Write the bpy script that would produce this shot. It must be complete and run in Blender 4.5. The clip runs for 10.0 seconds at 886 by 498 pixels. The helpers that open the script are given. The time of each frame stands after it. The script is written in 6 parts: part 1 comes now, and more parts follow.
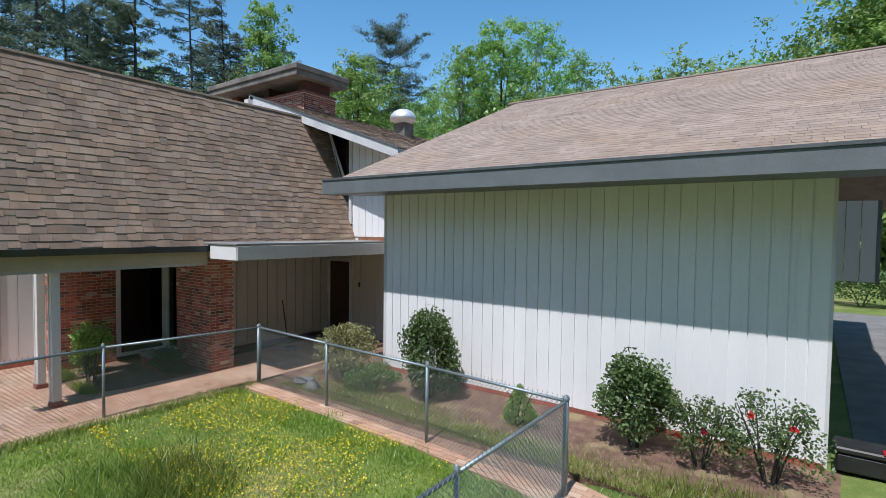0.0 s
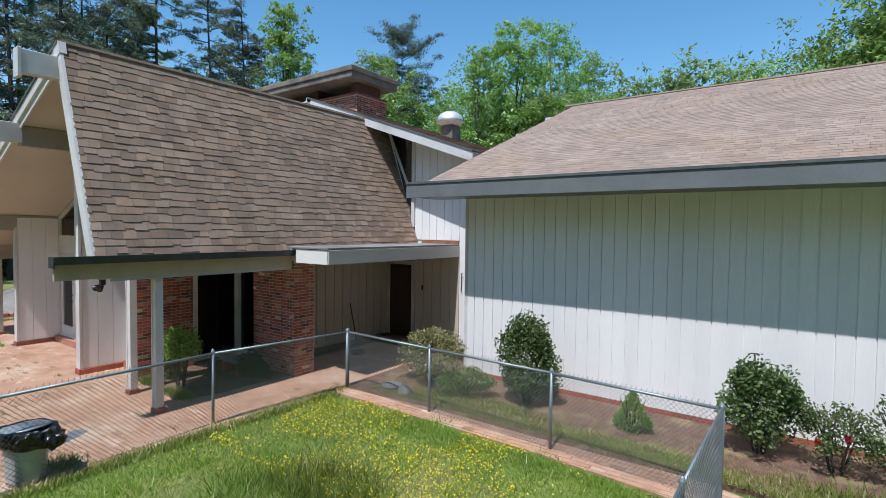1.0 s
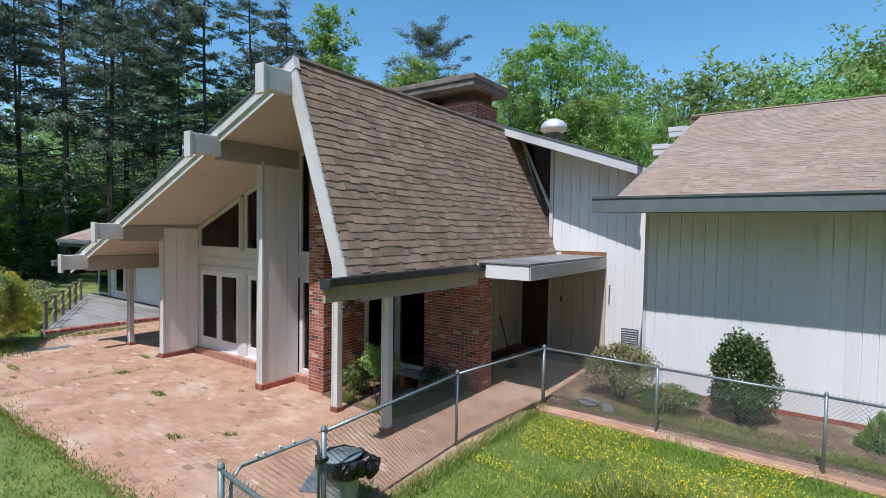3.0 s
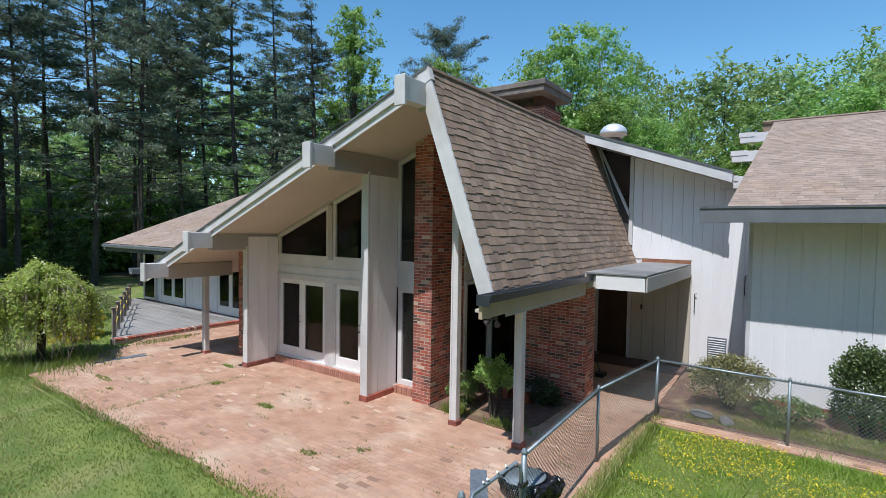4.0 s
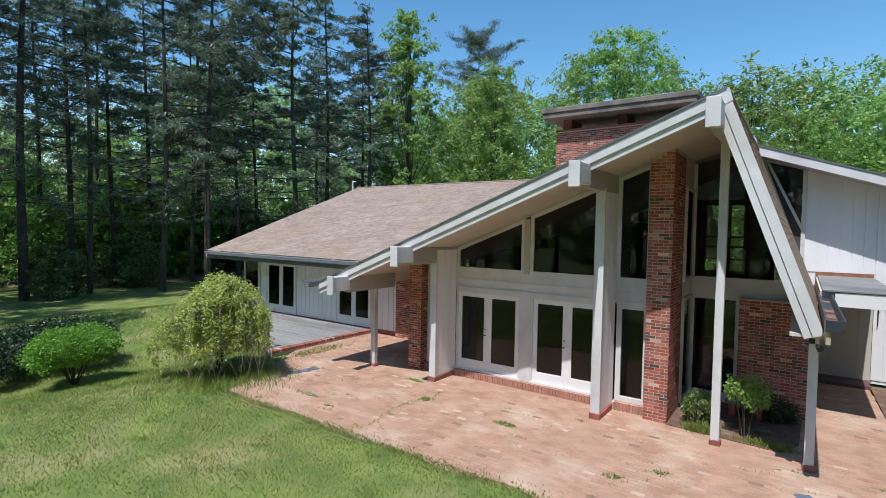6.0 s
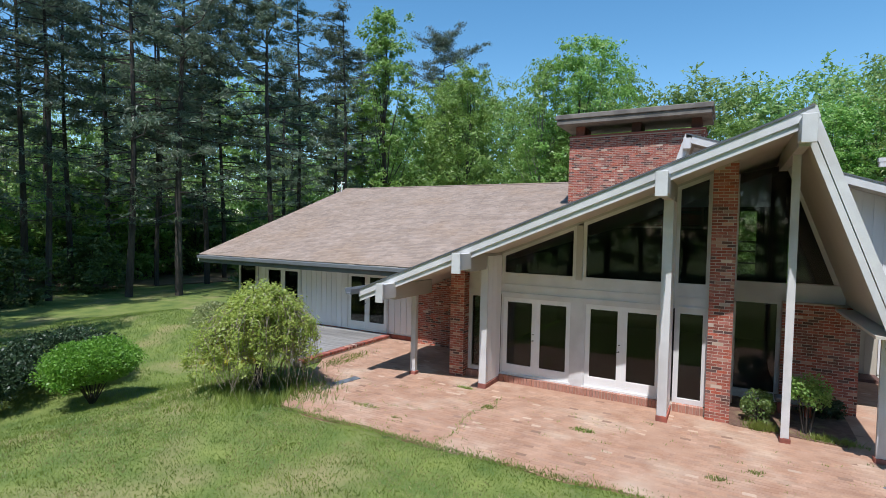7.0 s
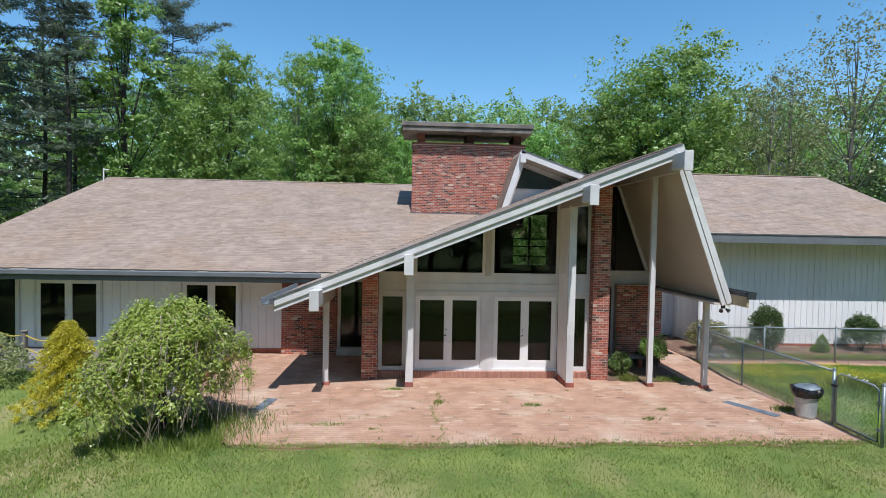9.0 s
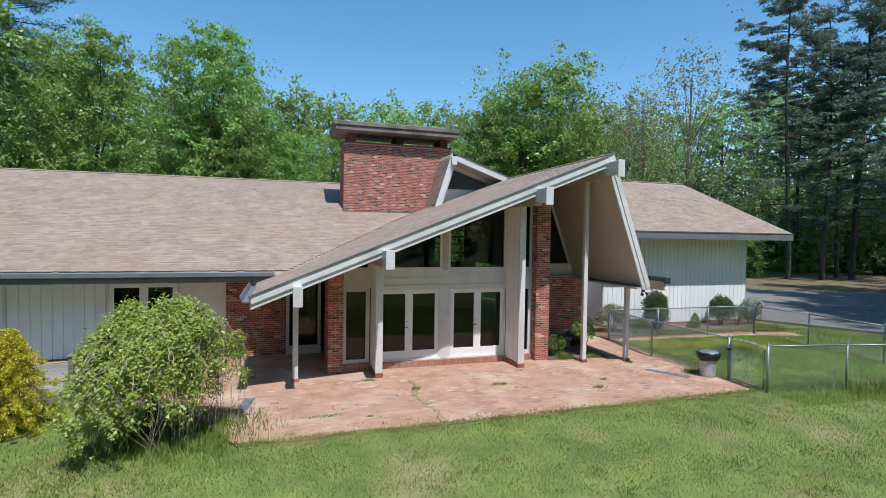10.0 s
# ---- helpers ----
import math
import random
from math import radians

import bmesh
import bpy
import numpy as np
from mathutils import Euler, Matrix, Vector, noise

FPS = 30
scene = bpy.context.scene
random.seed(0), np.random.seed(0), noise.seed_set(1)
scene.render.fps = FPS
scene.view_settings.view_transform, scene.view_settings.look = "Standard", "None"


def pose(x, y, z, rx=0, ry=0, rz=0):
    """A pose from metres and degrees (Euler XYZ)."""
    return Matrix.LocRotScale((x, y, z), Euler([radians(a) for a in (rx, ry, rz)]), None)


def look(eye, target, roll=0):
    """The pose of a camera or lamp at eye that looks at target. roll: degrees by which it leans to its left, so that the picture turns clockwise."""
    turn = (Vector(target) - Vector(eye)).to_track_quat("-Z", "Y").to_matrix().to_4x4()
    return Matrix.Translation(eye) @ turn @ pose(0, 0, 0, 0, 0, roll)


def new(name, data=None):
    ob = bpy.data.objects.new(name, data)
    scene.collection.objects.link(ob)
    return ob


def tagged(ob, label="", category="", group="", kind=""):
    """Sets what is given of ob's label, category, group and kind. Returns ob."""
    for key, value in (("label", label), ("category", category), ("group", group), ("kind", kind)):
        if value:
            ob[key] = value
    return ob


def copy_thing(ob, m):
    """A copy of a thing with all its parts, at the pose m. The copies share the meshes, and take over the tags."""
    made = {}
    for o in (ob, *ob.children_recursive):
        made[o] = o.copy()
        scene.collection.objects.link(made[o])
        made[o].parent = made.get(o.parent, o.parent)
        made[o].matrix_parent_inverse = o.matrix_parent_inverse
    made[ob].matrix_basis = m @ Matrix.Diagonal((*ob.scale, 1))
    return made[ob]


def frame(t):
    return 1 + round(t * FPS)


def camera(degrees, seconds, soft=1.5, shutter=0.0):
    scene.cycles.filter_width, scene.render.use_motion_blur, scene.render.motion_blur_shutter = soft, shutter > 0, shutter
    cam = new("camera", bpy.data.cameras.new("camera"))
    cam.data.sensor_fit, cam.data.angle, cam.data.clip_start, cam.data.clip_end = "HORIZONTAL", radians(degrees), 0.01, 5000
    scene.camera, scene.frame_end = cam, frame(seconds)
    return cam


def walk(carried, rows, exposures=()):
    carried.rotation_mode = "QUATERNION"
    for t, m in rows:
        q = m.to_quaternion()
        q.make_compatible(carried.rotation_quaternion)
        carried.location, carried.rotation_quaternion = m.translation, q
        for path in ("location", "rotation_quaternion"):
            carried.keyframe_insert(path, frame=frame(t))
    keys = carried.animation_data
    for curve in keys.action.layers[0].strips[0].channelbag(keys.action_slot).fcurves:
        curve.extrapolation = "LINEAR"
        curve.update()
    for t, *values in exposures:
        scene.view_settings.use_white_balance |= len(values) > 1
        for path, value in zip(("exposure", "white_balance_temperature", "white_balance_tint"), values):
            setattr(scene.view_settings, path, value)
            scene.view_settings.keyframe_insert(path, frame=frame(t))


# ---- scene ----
cam = camera(82.2, 10.0, soft=0.68)
METRES, EYE, TILT, LEAN, TURN = 24.0, 3.18, 0.0, 0.0, 36.1
ROWS = [
    (0.0, 0.0, 0.0, 0.0, 0.03, -2.23, -0.73),
    (0.5, -0.0389, 0.0014, 0.0013, -0.07, -2.21, -0.76),
    (1.0, -0.0771, 0.0019, 0.0023, -0.13, -2.2, -0.72),
    (1.5, -0.1148, 0.0022, 0.0051, -0.23, -2.23, -0.73),
    (2.0, -0.1556, 0.004, 0.0074, -0.3, -2.22, -0.8),
    (2.5, -0.1997, 0.0052, 0.0098, -0.39, -2.22, -0.87),
    (4.0, -0.3394, 0.0128, 0.0209, -0.52, -2.28, -0.88),
    (4.5, -0.3884, 0.0146, 0.0237, -0.58, -2.27, -0.91),
    (5.0, -0.4414, 0.0163, 0.0261, -0.64, -2.25, -0.98),
    (5.5, -0.4934, 0.0178, 0.0298, -0.7, -2.26, -0.98),
    (6.0, -0.5457, 0.0184, 0.0318, -0.82, -2.23, -1.01),
    (6.2, -0.567, 0.019, 0.0325, -0.85, -2.22, -1.02),
    (7.3, -0.6925, 0.0372, 0.0372, -11.3, -2.12, -1.22),
    (7.5, -0.7161, 0.0409, 0.0374, -14.51, -2.11, -1.23),
    (8.0, -0.7706, 0.0571, 0.0373, -22.64, -2.0, -1.16),
    (8.5, -0.8205, 0.0845, 0.0366, -31.12, -1.84, -1.17),
    (9.0, -0.8673, 0.1128, 0.0357, -39.07, -1.77, -1.1),
    (9.5, -0.9169, 0.1391, 0.0336, -46.89, -1.61, -0.99),
    (10.0, -0.967, 0.1643, 0.0304, -53.62, -1.55, -0.87),
]
walk(cam, [(t, pose(0, 0, EYE, TILT, LEAN, TURN) @ pose(METRES * x, METRES * y, METRES * z, 90 + pitch, roll, yaw)) for t, x, y, z, yaw, pitch, roll in ROWS],
     [(0.0, 0.08, 6120.0, 14.0), (10.0, 0.08, 6120.0, 14.0)])

# ---- light ----
SUN = Vector((0.06, -0.495, 1.0)).normalized()
world = bpy.data.worlds.new("sky")
scene.world = world
world.use_nodes = True
wn = world.node_tree.nodes
sky = wn.new("ShaderNodeTexSky")
sky.sky_type, sky.sun_disc = "NISHITA", False
sky.sun_elevation = math.asin(SUN.z)
sky.sun_rotation = math.atan2(SUN.x, SUN.y)
sky.air_density, sky.dust_density, sky.ozone_density = 1.0, 0.25, 1.0
deep = wn.new("ShaderNodeHueSaturation")
deep.inputs["Hue"].default_value, deep.inputs["Saturation"].default_value, deep.inputs["Value"].default_value = 0.487, 1.25, 1.08
world.node_tree.links.new(sky.outputs[0], deep.inputs["Color"])
world.node_tree.links.new(deep.outputs[0], wn["Background"].inputs[0])
wn["Background"].inputs[1].default_value = 0.15
sun = new("sun", bpy.data.lights.new("sun", "SUN"))
sun.data.energy, sun.data.angle, sun.data.color = 4.85, radians(0.55), (1.0, 0.965, 0.91)
sun.matrix_world = look(SUN * 60, (0, 0, 0))

# ---- materials ----


def mat(name, a, b, c=None, rough=0.7, scale=3.0, fine=40.0, bump=0.15, island=0.0, metal=0.0, stretch=(1, 1, 1), rnd=0.0, spec=0.5, odd=()):
    """Two noise scales between colours a and b, with stains of c; island / rnd: brightness steps from piece to piece."""
    m = bpy.data.materials.new(name)
    m.use_nodes = True
    nt = m.node_tree
    n, ln = nt.nodes, nt.links.new
    p = n["Principled BSDF"]
    mp = n.new("ShaderNodeMapping")
    geo = n.new("ShaderNodeNewGeometry")
    ln(geo.outputs["Position"], mp.inputs[0])
    mp.inputs["Scale"].default_value = stretch
    big = n.new("ShaderNodeTexNoise")
    big.inputs["Scale"].default_value, big.inputs["Detail"].default_value = scale, 6
    sm = n.new("ShaderNodeTexNoise")
    sm.inputs["Scale"].default_value, sm.inputs["Detail"].default_value = fine, 4
    for t in (big, sm):
        ln(mp.outputs[0], t.inputs["Vector"])
    add = n.new("ShaderNodeMath")
    add.operation = "MULTIPLY_ADD"
    ln(sm.outputs[0], add.inputs[0])
    add.inputs[1].default_value = 0.45
    ln(big.outputs[0], add.inputs[2])
    ramp = n.new("ShaderNodeValToRGB")
    ramp.color_ramp.elements[0].position, ramp.color_ramp.elements[1].position = 0.5, 0.95
    ramp.color_ramp.elements[0].color, ramp.color_ramp.elements[1].color = (*a, 1), (*b, 1)
    ln(add.outputs[0], ramp.inputs[0])
    col = ramp.outputs[0]
    if c:
        st = n.new("ShaderNodeTexNoise")
        st.inputs["Scale"].default_value, st.inputs["Detail"].default_value = scale * 0.35, 8
        ln(mp.outputs[0], st.inputs["Vector"])
        sr = n.new("ShaderNodeValToRGB")
        sr.color_ramp.elements[0].position, sr.color_ramp.elements[1].position = 0.52, 0.68
        ln(st.outputs[0], sr.inputs[0])
        mx = n.new("ShaderNodeMix")
        mx.data_type = "RGBA"
        ln(sr.outputs[0], mx.inputs["Factor"])
        ln(col, mx.inputs["A"])
        mx.inputs["B"].default_value = (*c, 1)
        col = mx.outputs["Result"]
    if odd:
        # single pieces of another firing
        share_of = geo.outputs["Random Per Island"] if island else n.new("ShaderNodeObjectInfo").outputs["Random"]
        for i, (tint, share) in enumerate(odd):
            ml, fr, lt, mx = n.new("ShaderNodeMath"), n.new("ShaderNodeMath"), n.new("ShaderNodeMath"), n.new("ShaderNodeMix")
            ml.operation, fr.operation, lt.operation, mx.data_type = "MULTIPLY", "FRACT", "LESS_THAN", "RGBA"
            ml.inputs[1].default_value, lt.inputs[1].default_value = 23.7 + 17.3 * i, share
            ln(share_of, ml.inputs[0])
            ln(ml.outputs[0], fr.inputs[0])
            ln(fr.outputs[0], lt.inputs[0])
            ln(lt.outputs[0], mx.inputs["Factor"])
            ln(col, mx.inputs["A"])
            mx.inputs["B"].default_value = (*tint, 1)
            col = mx.outputs["Result"]
    for amount, src in ((island, geo.outputs["Random Per Island"]), (rnd, n.new("ShaderNodeObjectInfo").outputs["Random"])):
        if amount:
            mr = n.new("ShaderNodeMapRange")
            ln(src, mr.inputs[0])
            mr.inputs[3].default_value, mr.inputs[4].default_value = 1 - amount, 1 + amount
            hs = n.new("ShaderNodeHueSaturation")
            ln(mr.outputs[0], hs.inputs["Value"])
            hv = n.new("ShaderNodeMapRange")
            ml = n.new("ShaderNodeMath")
            ml.operation = "MULTIPLY"
            ml.inputs[1].default_value = 7.31
            fr = n.new("ShaderNodeMath")
            fr.operation = "FRACT"
            ln(src, ml.inputs[0])
            ln(ml.outputs[0], fr.inputs[0])
            ln(fr.outputs[0], hv.inputs[0])
            hv.inputs[3].default_value, hv.inputs[4].default_value = 1 - amount * 0.5, 1 + amount * 0.35
            ln(hv.outputs[0], hs.inputs["Saturation"])
            ln(col, hs.inputs["Color"])
            col = hs.outputs[0]
    ln(col, p.inputs["Base Color"])
    p.inputs["Roughness"].default_value, p.inputs["Metallic"].default_value = rough, metal
    p.inputs["Specular IOR Level"].default_value = spec
    if bump:
        bp = n.new("ShaderNodeBump")
        bp.inputs["Strength"].default_value, bp.inputs["Distance"].default_value = bump, 0.02
        ln(sm.outputs[0], bp.inputs["Height"])
        ln(bp.outputs[0], p.inputs["Normal"])
    return m


def leafy(name, a, b, through_light=0.35, rnd=0.12, patch=0.0):
    """Leaves: diffuse with light shining through, colour stepping from leaf to leaf and tree to tree."""
    m = bpy.data.materials.new(name)
    m.use_nodes = True
    n, ln = m.node_tree.nodes, m.node_tree.links.new
    n.remove(n["Principled BSDF"])
    geo, info = n.new("ShaderNodeNewGeometry"), n.new("ShaderNodeObjectInfo")
    ramp = n.new("ShaderNodeValToRGB")
    ramp.color_ramp.elements[0].color, ramp.color_ramp.elements[1].color = (*a, 1), (*b, 1)
    if patch:
        # light and dark areas some steps across
        spots = n.new("ShaderNodeTexNoise")
        spots.inputs["Scale"].default_value, spots.inputs["Detail"].default_value = patch, 5
        ln(geo.outputs["Position"], spots.inputs["Vector"])
        wide = n.new("ShaderNodeMapRange")
        wide.inputs[1].default_value, wide.inputs[2].default_value = 0.3, 0.7
        ln(spots.outputs[0], wide.inputs[0])
        mixer = n.new("ShaderNodeMath")
        mixer.operation = "MULTIPLY_ADD"
        mixer.inputs[1].default_value = 0.45
        half = n.new("ShaderNodeMath")
        half.operation = "MULTIPLY"
        half.inputs[1].default_value = 0.6
        ln(wide.outputs[0], half.inputs[0])
        ln(geo.outputs["Random Per Island"], mixer.inputs[0])
        ln(half.outputs[0], mixer.inputs[2])
        ln(mixer.outputs[0], ramp.inputs[0])
    else:
        ln(geo.outputs["Random Per Island"], ramp.inputs[0])
    mr = n.new("ShaderNodeMapRange")
    ln(info.outputs["Random"], mr.inputs[0])
    mr.inputs[3].default_value, mr.inputs[4].default_value = 1 - rnd * 1.6, 1 + rnd * 1.6
    mh = n.new("ShaderNodeMapRange")
    ln(info.outputs["Random"], mh.inputs[0])
    mh.inputs[3].default_value, mh.inputs[4].default_value = 0.5 - rnd * 0.12, 0.5 + rnd * 0.12
    hs = n.new("ShaderNodeHueSaturation")
    ln(ramp.outputs[0], hs.inputs["Color"])
    ln(mr.outputs[0], hs.inputs["Value"])
    ln(mh.outputs[0], hs.inputs["Hue"])
    d, t, g, mx, m2 = (n.new("ShaderNode" + s) for s in ("BsdfDiffuse", "BsdfTranslucent", "BsdfGlossy", "MixShader", "MixShader"))
    ln(hs.outputs[0], d.inputs[0])
    ln(hs.outputs[0], t.inputs[0])
    g.inputs["Roughness"].default_value = 0.45
    mx.inputs[0].default_value, m2.inputs[0].default_value = through_light, 0.04
    ln(d.outputs[0], mx.inputs[1])
    ln(t.outputs[0], mx.inputs[2])
    ln(mx.outputs[0], m2.inputs[1])
    ln(g.outputs[0], m2.inputs[2])
    ln(m2.outputs[0], n["Material Output"].inputs[0])
    return m


def glass(name, tint=(0.55, 0.58, 0.57)):
    m = bpy.data.materials.new(name)
    m.use_nodes = True
    n, ln = m.node_tree.nodes, m.node_tree.links.new
    n.remove(n["Principled BSDF"])
    tr, gl, mx, fr = (n.new("ShaderNode" + s) for s in ("BsdfTransparent", "BsdfGlossy", "MixShader", "Fresnel"))
    tr.inputs[0].default_value = (*tint, 1)
    gl.inputs["Roughness"].default_value = 0.01
    fr.inputs["IOR"].default_value = 1.48
    ln(fr.outputs[0], mx.inputs[0])
    ln(tr.outputs[0], mx.inputs[1])
    ln(gl.outputs[0], mx.inputs[2])
    ln(mx.outputs[0], n["Material Output"].inputs[0])
    return m


SHINGLE = mat("shingle_brown", (0.208, 0.148, 0.106), (0.31, 0.225, 0.163), rough=0.92, scale=2.5, fine=160, bump=0.4, island=0.24)
SHINGLE_TAN = mat("shingle_tan", (0.258, 0.198, 0.155), (0.345, 0.268, 0.215), (0.30, 0.222, 0.165), rough=0.92, scale=1.2, fine=160, bump=0.4, island=0.14)
SIDING = mat("siding_white", (0.77, 0.77, 0.775), (0.84, 0.84, 0.845), (0.71, 0.705, 0.69), rough=0.6, scale=1.5, fine=60, bump=0.12, stretch=(1, 1, 0.12), rnd=0.02)
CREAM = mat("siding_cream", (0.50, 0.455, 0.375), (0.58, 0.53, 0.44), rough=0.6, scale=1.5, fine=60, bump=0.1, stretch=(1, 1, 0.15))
TRIM = mat("trim_white", (0.58, 0.575, 0.57), (0.68, 0.675, 0.665), (0.52, 0.51, 0.50), rough=0.5, scale=2.5, fine=50, bump=0.06)
SOFFIT = mat("soffit_cream", (0.52, 0.47, 0.40), (0.58, 0.53, 0.46), rough=0.6, scale=1.0, fine=30, bump=0.05)
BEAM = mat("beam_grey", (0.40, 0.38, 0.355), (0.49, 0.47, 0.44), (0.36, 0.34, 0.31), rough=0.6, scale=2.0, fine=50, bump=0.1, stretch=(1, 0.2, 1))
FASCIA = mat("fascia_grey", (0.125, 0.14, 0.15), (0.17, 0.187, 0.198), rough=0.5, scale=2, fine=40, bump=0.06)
# cream taken darker and more olive, with the side's shade in the colour
EAVE = mat("eave_shaded_cream", (0.40, 0.335, 0.22), (0.48, 0.405, 0.275), rough=0.6, scale=2, fine=40, bump=0.05)
GUTTER_DARK = mat("gutter_dark", (0.028, 0.036, 0.045), (0.055, 0.066, 0.078), rough=0.35, scale=4, fine=60, bump=0.05, metal=0.2)
GUTTER = mat("gutter_metal", (0.11, 0.12, 0.13), (0.165, 0.177, 0.188), rough=0.45, scale=4, fine=60, bump=0.05, metal=0.3)
FLASH = mat("roof_flat_grey", (0.20, 0.205, 0.20), (0.27, 0.27, 0.265), (0.15, 0.155, 0.15), rough=0.8, scale=1.5, fine=60, bump=0.2)
RUST = mat("rust", (0.22, 0.09, 0.045), (0.32, 0.16, 0.09), rough=0.8, scale=6, fine=60, bump=0.2)
BRICK_ODD = (((0.12, 0.058, 0.048), 0.13), ((0.44, 0.24, 0.17), 0.08), ((0.52, 0.40, 0.31), 0.03))
PAVER_ODD = (((0.27, 0.165, 0.115), 0.015), ((0.49, 0.35, 0.255), 0.02))
STEP_BRICK = mat("step_brick", (0.36, 0.165, 0.115), (0.46, 0.235, 0.17), rough=0.85, scale=6, fine=90, bump=0.4, rnd=0.12)
BRICK = mat("brick_red", (0.29, 0.076, 0.05), (0.41, 0.128, 0.088), (0.19, 0.065, 0.048), rough=0.85, scale=6, fine=90, bump=0.4, island=0.27, odd=BRICK_ODD)
BRICK_PIECE = mat("brick_red_piece", (0.29, 0.076, 0.05), (0.41, 0.128, 0.088), (0.19, 0.065, 0.048), rough=0.85, scale=6, fine=90, bump=0.4, rnd=0.27, odd=BRICK_ODD)
MORTAR = mat("mortar", (0.44, 0.36, 0.295), (0.55, 0.465, 0.39), rough=0.9, scale=8, fine=90, bump=0.3)
PAVER = mat("paver_clay", (0.335, 0.190, 0.122), (0.455, 0.290, 0.20), (0.48, 0.35, 0.255), rough=0.92, scale=1.9, fine=30, bump=0.25, island=0.10, odd=PAVER_ODD)
PAVER_PIECE = mat("paver_clay_piece", (0.335, 0.190, 0.122), (0.455, 0.290, 0.20), (0.48, 0.35, 0.255), rough=0.92, scale=1.9, fine=30, bump=0.25, rnd=0.10, odd=PAVER_ODD)
CLAY = mat("clay_joint", (0.335, 0.190, 0.122), (0.455, 0.290, 0.20), (0.48, 0.35, 0.255), rough=0.92, scale=1.9, fine=30, bump=0.25)
DECK = mat("deck_grey", (0.22, 0.215, 0.20), (0.31, 0.30, 0.285), (0.17, 0.165, 0.155), rough=0.8, scale=3, fine=50, bump=0.2, stretch=(0.2, 1, 1), island=0.12, rnd=0.1)
CONCRETE = mat("concrete_dark", (0.17, 0.15, 0.13), (0.26, 0.235, 0.205), (0.12, 0.11, 0.10), rough=0.9, scale=3, fine=60, bump=0.3)
DOORWOOD = mat("door_brown", (0.045, 0.022, 0.014), (0.075, 0.036, 0.022), rough=0.55, scale=5, fine=60, bump=0.1, stretch=(1, 1, 0.1))
WHITE = mat("paint_white", (0.74, 0.74, 0.73), (0.80, 0.80, 0.79), rough=0.4, scale=2, fine=40, bump=0.03)
# near-black: the dimness of an unlit room is put into the colour
ROOM_SHADE = mat("room_wall", (0.045, 0.04, 0.035), (0.07, 0.062, 0.055), rough=0.8, scale=1, fine=20, bump=0.0)
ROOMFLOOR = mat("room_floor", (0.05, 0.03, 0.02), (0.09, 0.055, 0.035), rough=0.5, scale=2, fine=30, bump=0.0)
GRASS = mat("lawn", (0.075, 0.13, 0.022), (0.20, 0.24, 0.055), (0.26, 0.235, 0.10), rough=0.9, scale=1.3, fine=22, bump=0.6)
BLADES = leafy("grass_blades", (0.09, 0.165, 0.022), (0.32, 0.40, 0.085), 0.4, patch=0.9)
YARD = leafy("yard_blades", (0.12, 0.225, 0.026), (0.36, 0.46, 0.075), 0.4, patch=0.8)
STRAW = leafy("grass_straw", (0.29, 0.275, 0.11), (0.46, 0.41, 0.20), 0.25)
MULCH = mat("mulch", (0.10, 0.055, 0.038), (0.21, 0.125, 0.088), (0.26, 0.20, 0.11), rough=0.95, scale=6, fine=60, bump=0.8)
STRAWBED = mat("pine_straw", (0.10, 0.075, 0.042), (0.20, 0.15, 0.085), (0.11, 0.15, 0.04), rough=0.95, scale=1.0, fine=30, bump=0.6)
GRAVEL = mat("driveway", (0.14, 0.138, 0.132), (0.225, 0.22, 0.21), rough=0.95, scale=1.5, fine=60, bump=0.5)
GALV = mat("galvanised", (0.20, 0.25, 0.27), (0.31, 0.36, 0.385), rough=0.5, scale=6, fine=60, bump=0.05, metal=0.6)
GALV_PALE = mat("galvanised_pale", (0.40, 0.44, 0.46), (0.54, 0.58, 0.60), rough=0.45, scale=6, fine=40, bump=0.05, metal=0.5)
STEEL = mat("bright_metal", (0.74, 0.75, 0.76), (0.86, 0.87, 0.88), rough=0.42, scale=6, fine=60, bump=0.03, metal=0.55)
BLACK = mat("black_matt", (0.012, 0.012, 0.013), (0.03, 0.03, 0.032), rough=0.5, scale=6, fine=40, bump=0.05)
BAG = mat("bag_plastic", (0.008, 0.008, 0.010), (0.02, 0.02, 0.024), rough=0.22, scale=9, fine=40, bump=0.5)
LID = mat("lid_grey", (0.20, 0.245, 0.27), (0.31, 0.36, 0.39), (0.15, 0.18, 0.20), rough=0.4, scale=5, fine=40, bump=0.1, metal=0.3)
BARK = mat("bark", (0.034, 0.028, 0.024), (0.088, 0.074, 0.063), rough=0.95, scale=3, fine=25, bump=0.8, stretch=(1, 1, 0.25))
BARK_PALE = mat("bark_pale", (0.13, 0.115, 0.095), (0.26, 0.235, 0.205), rough=0.95, scale=3, fine=25, bump=0.5, stretch=(1, 1, 0.25))
TWIG = mat("twig_pale", (0.26, 0.20, 0.155), (0.42, 0.35, 0.28), rough=0.9, scale=8, fine=60, bump=0.2)
NEEDLE = leafy("pine_needles", (0.095, 0.142, 0.095), (0.195, 0.25, 0.165), 0.45)
LEAF = leafy("spring_leaves", (0.165, 0.305, 0.055), (0.325, 0.47, 0.12), 0.5)
# spring leaves paled, with the haze of distance mixed into the colour
LEAF_HAZED = leafy("hazed_leaves", (0.19, 0.315, 0.085), (0.345, 0.47, 0.16), 0.5)
LEAF_DARK = leafy("bush_leaves", (0.06, 0.115, 0.035), (0.155, 0.235, 0.08), 0.25)
LEAF_LIGHT = leafy("light_leaves", (0.15, 0.26, 0.045), (0.30, 0.42, 0.11), 0.4)
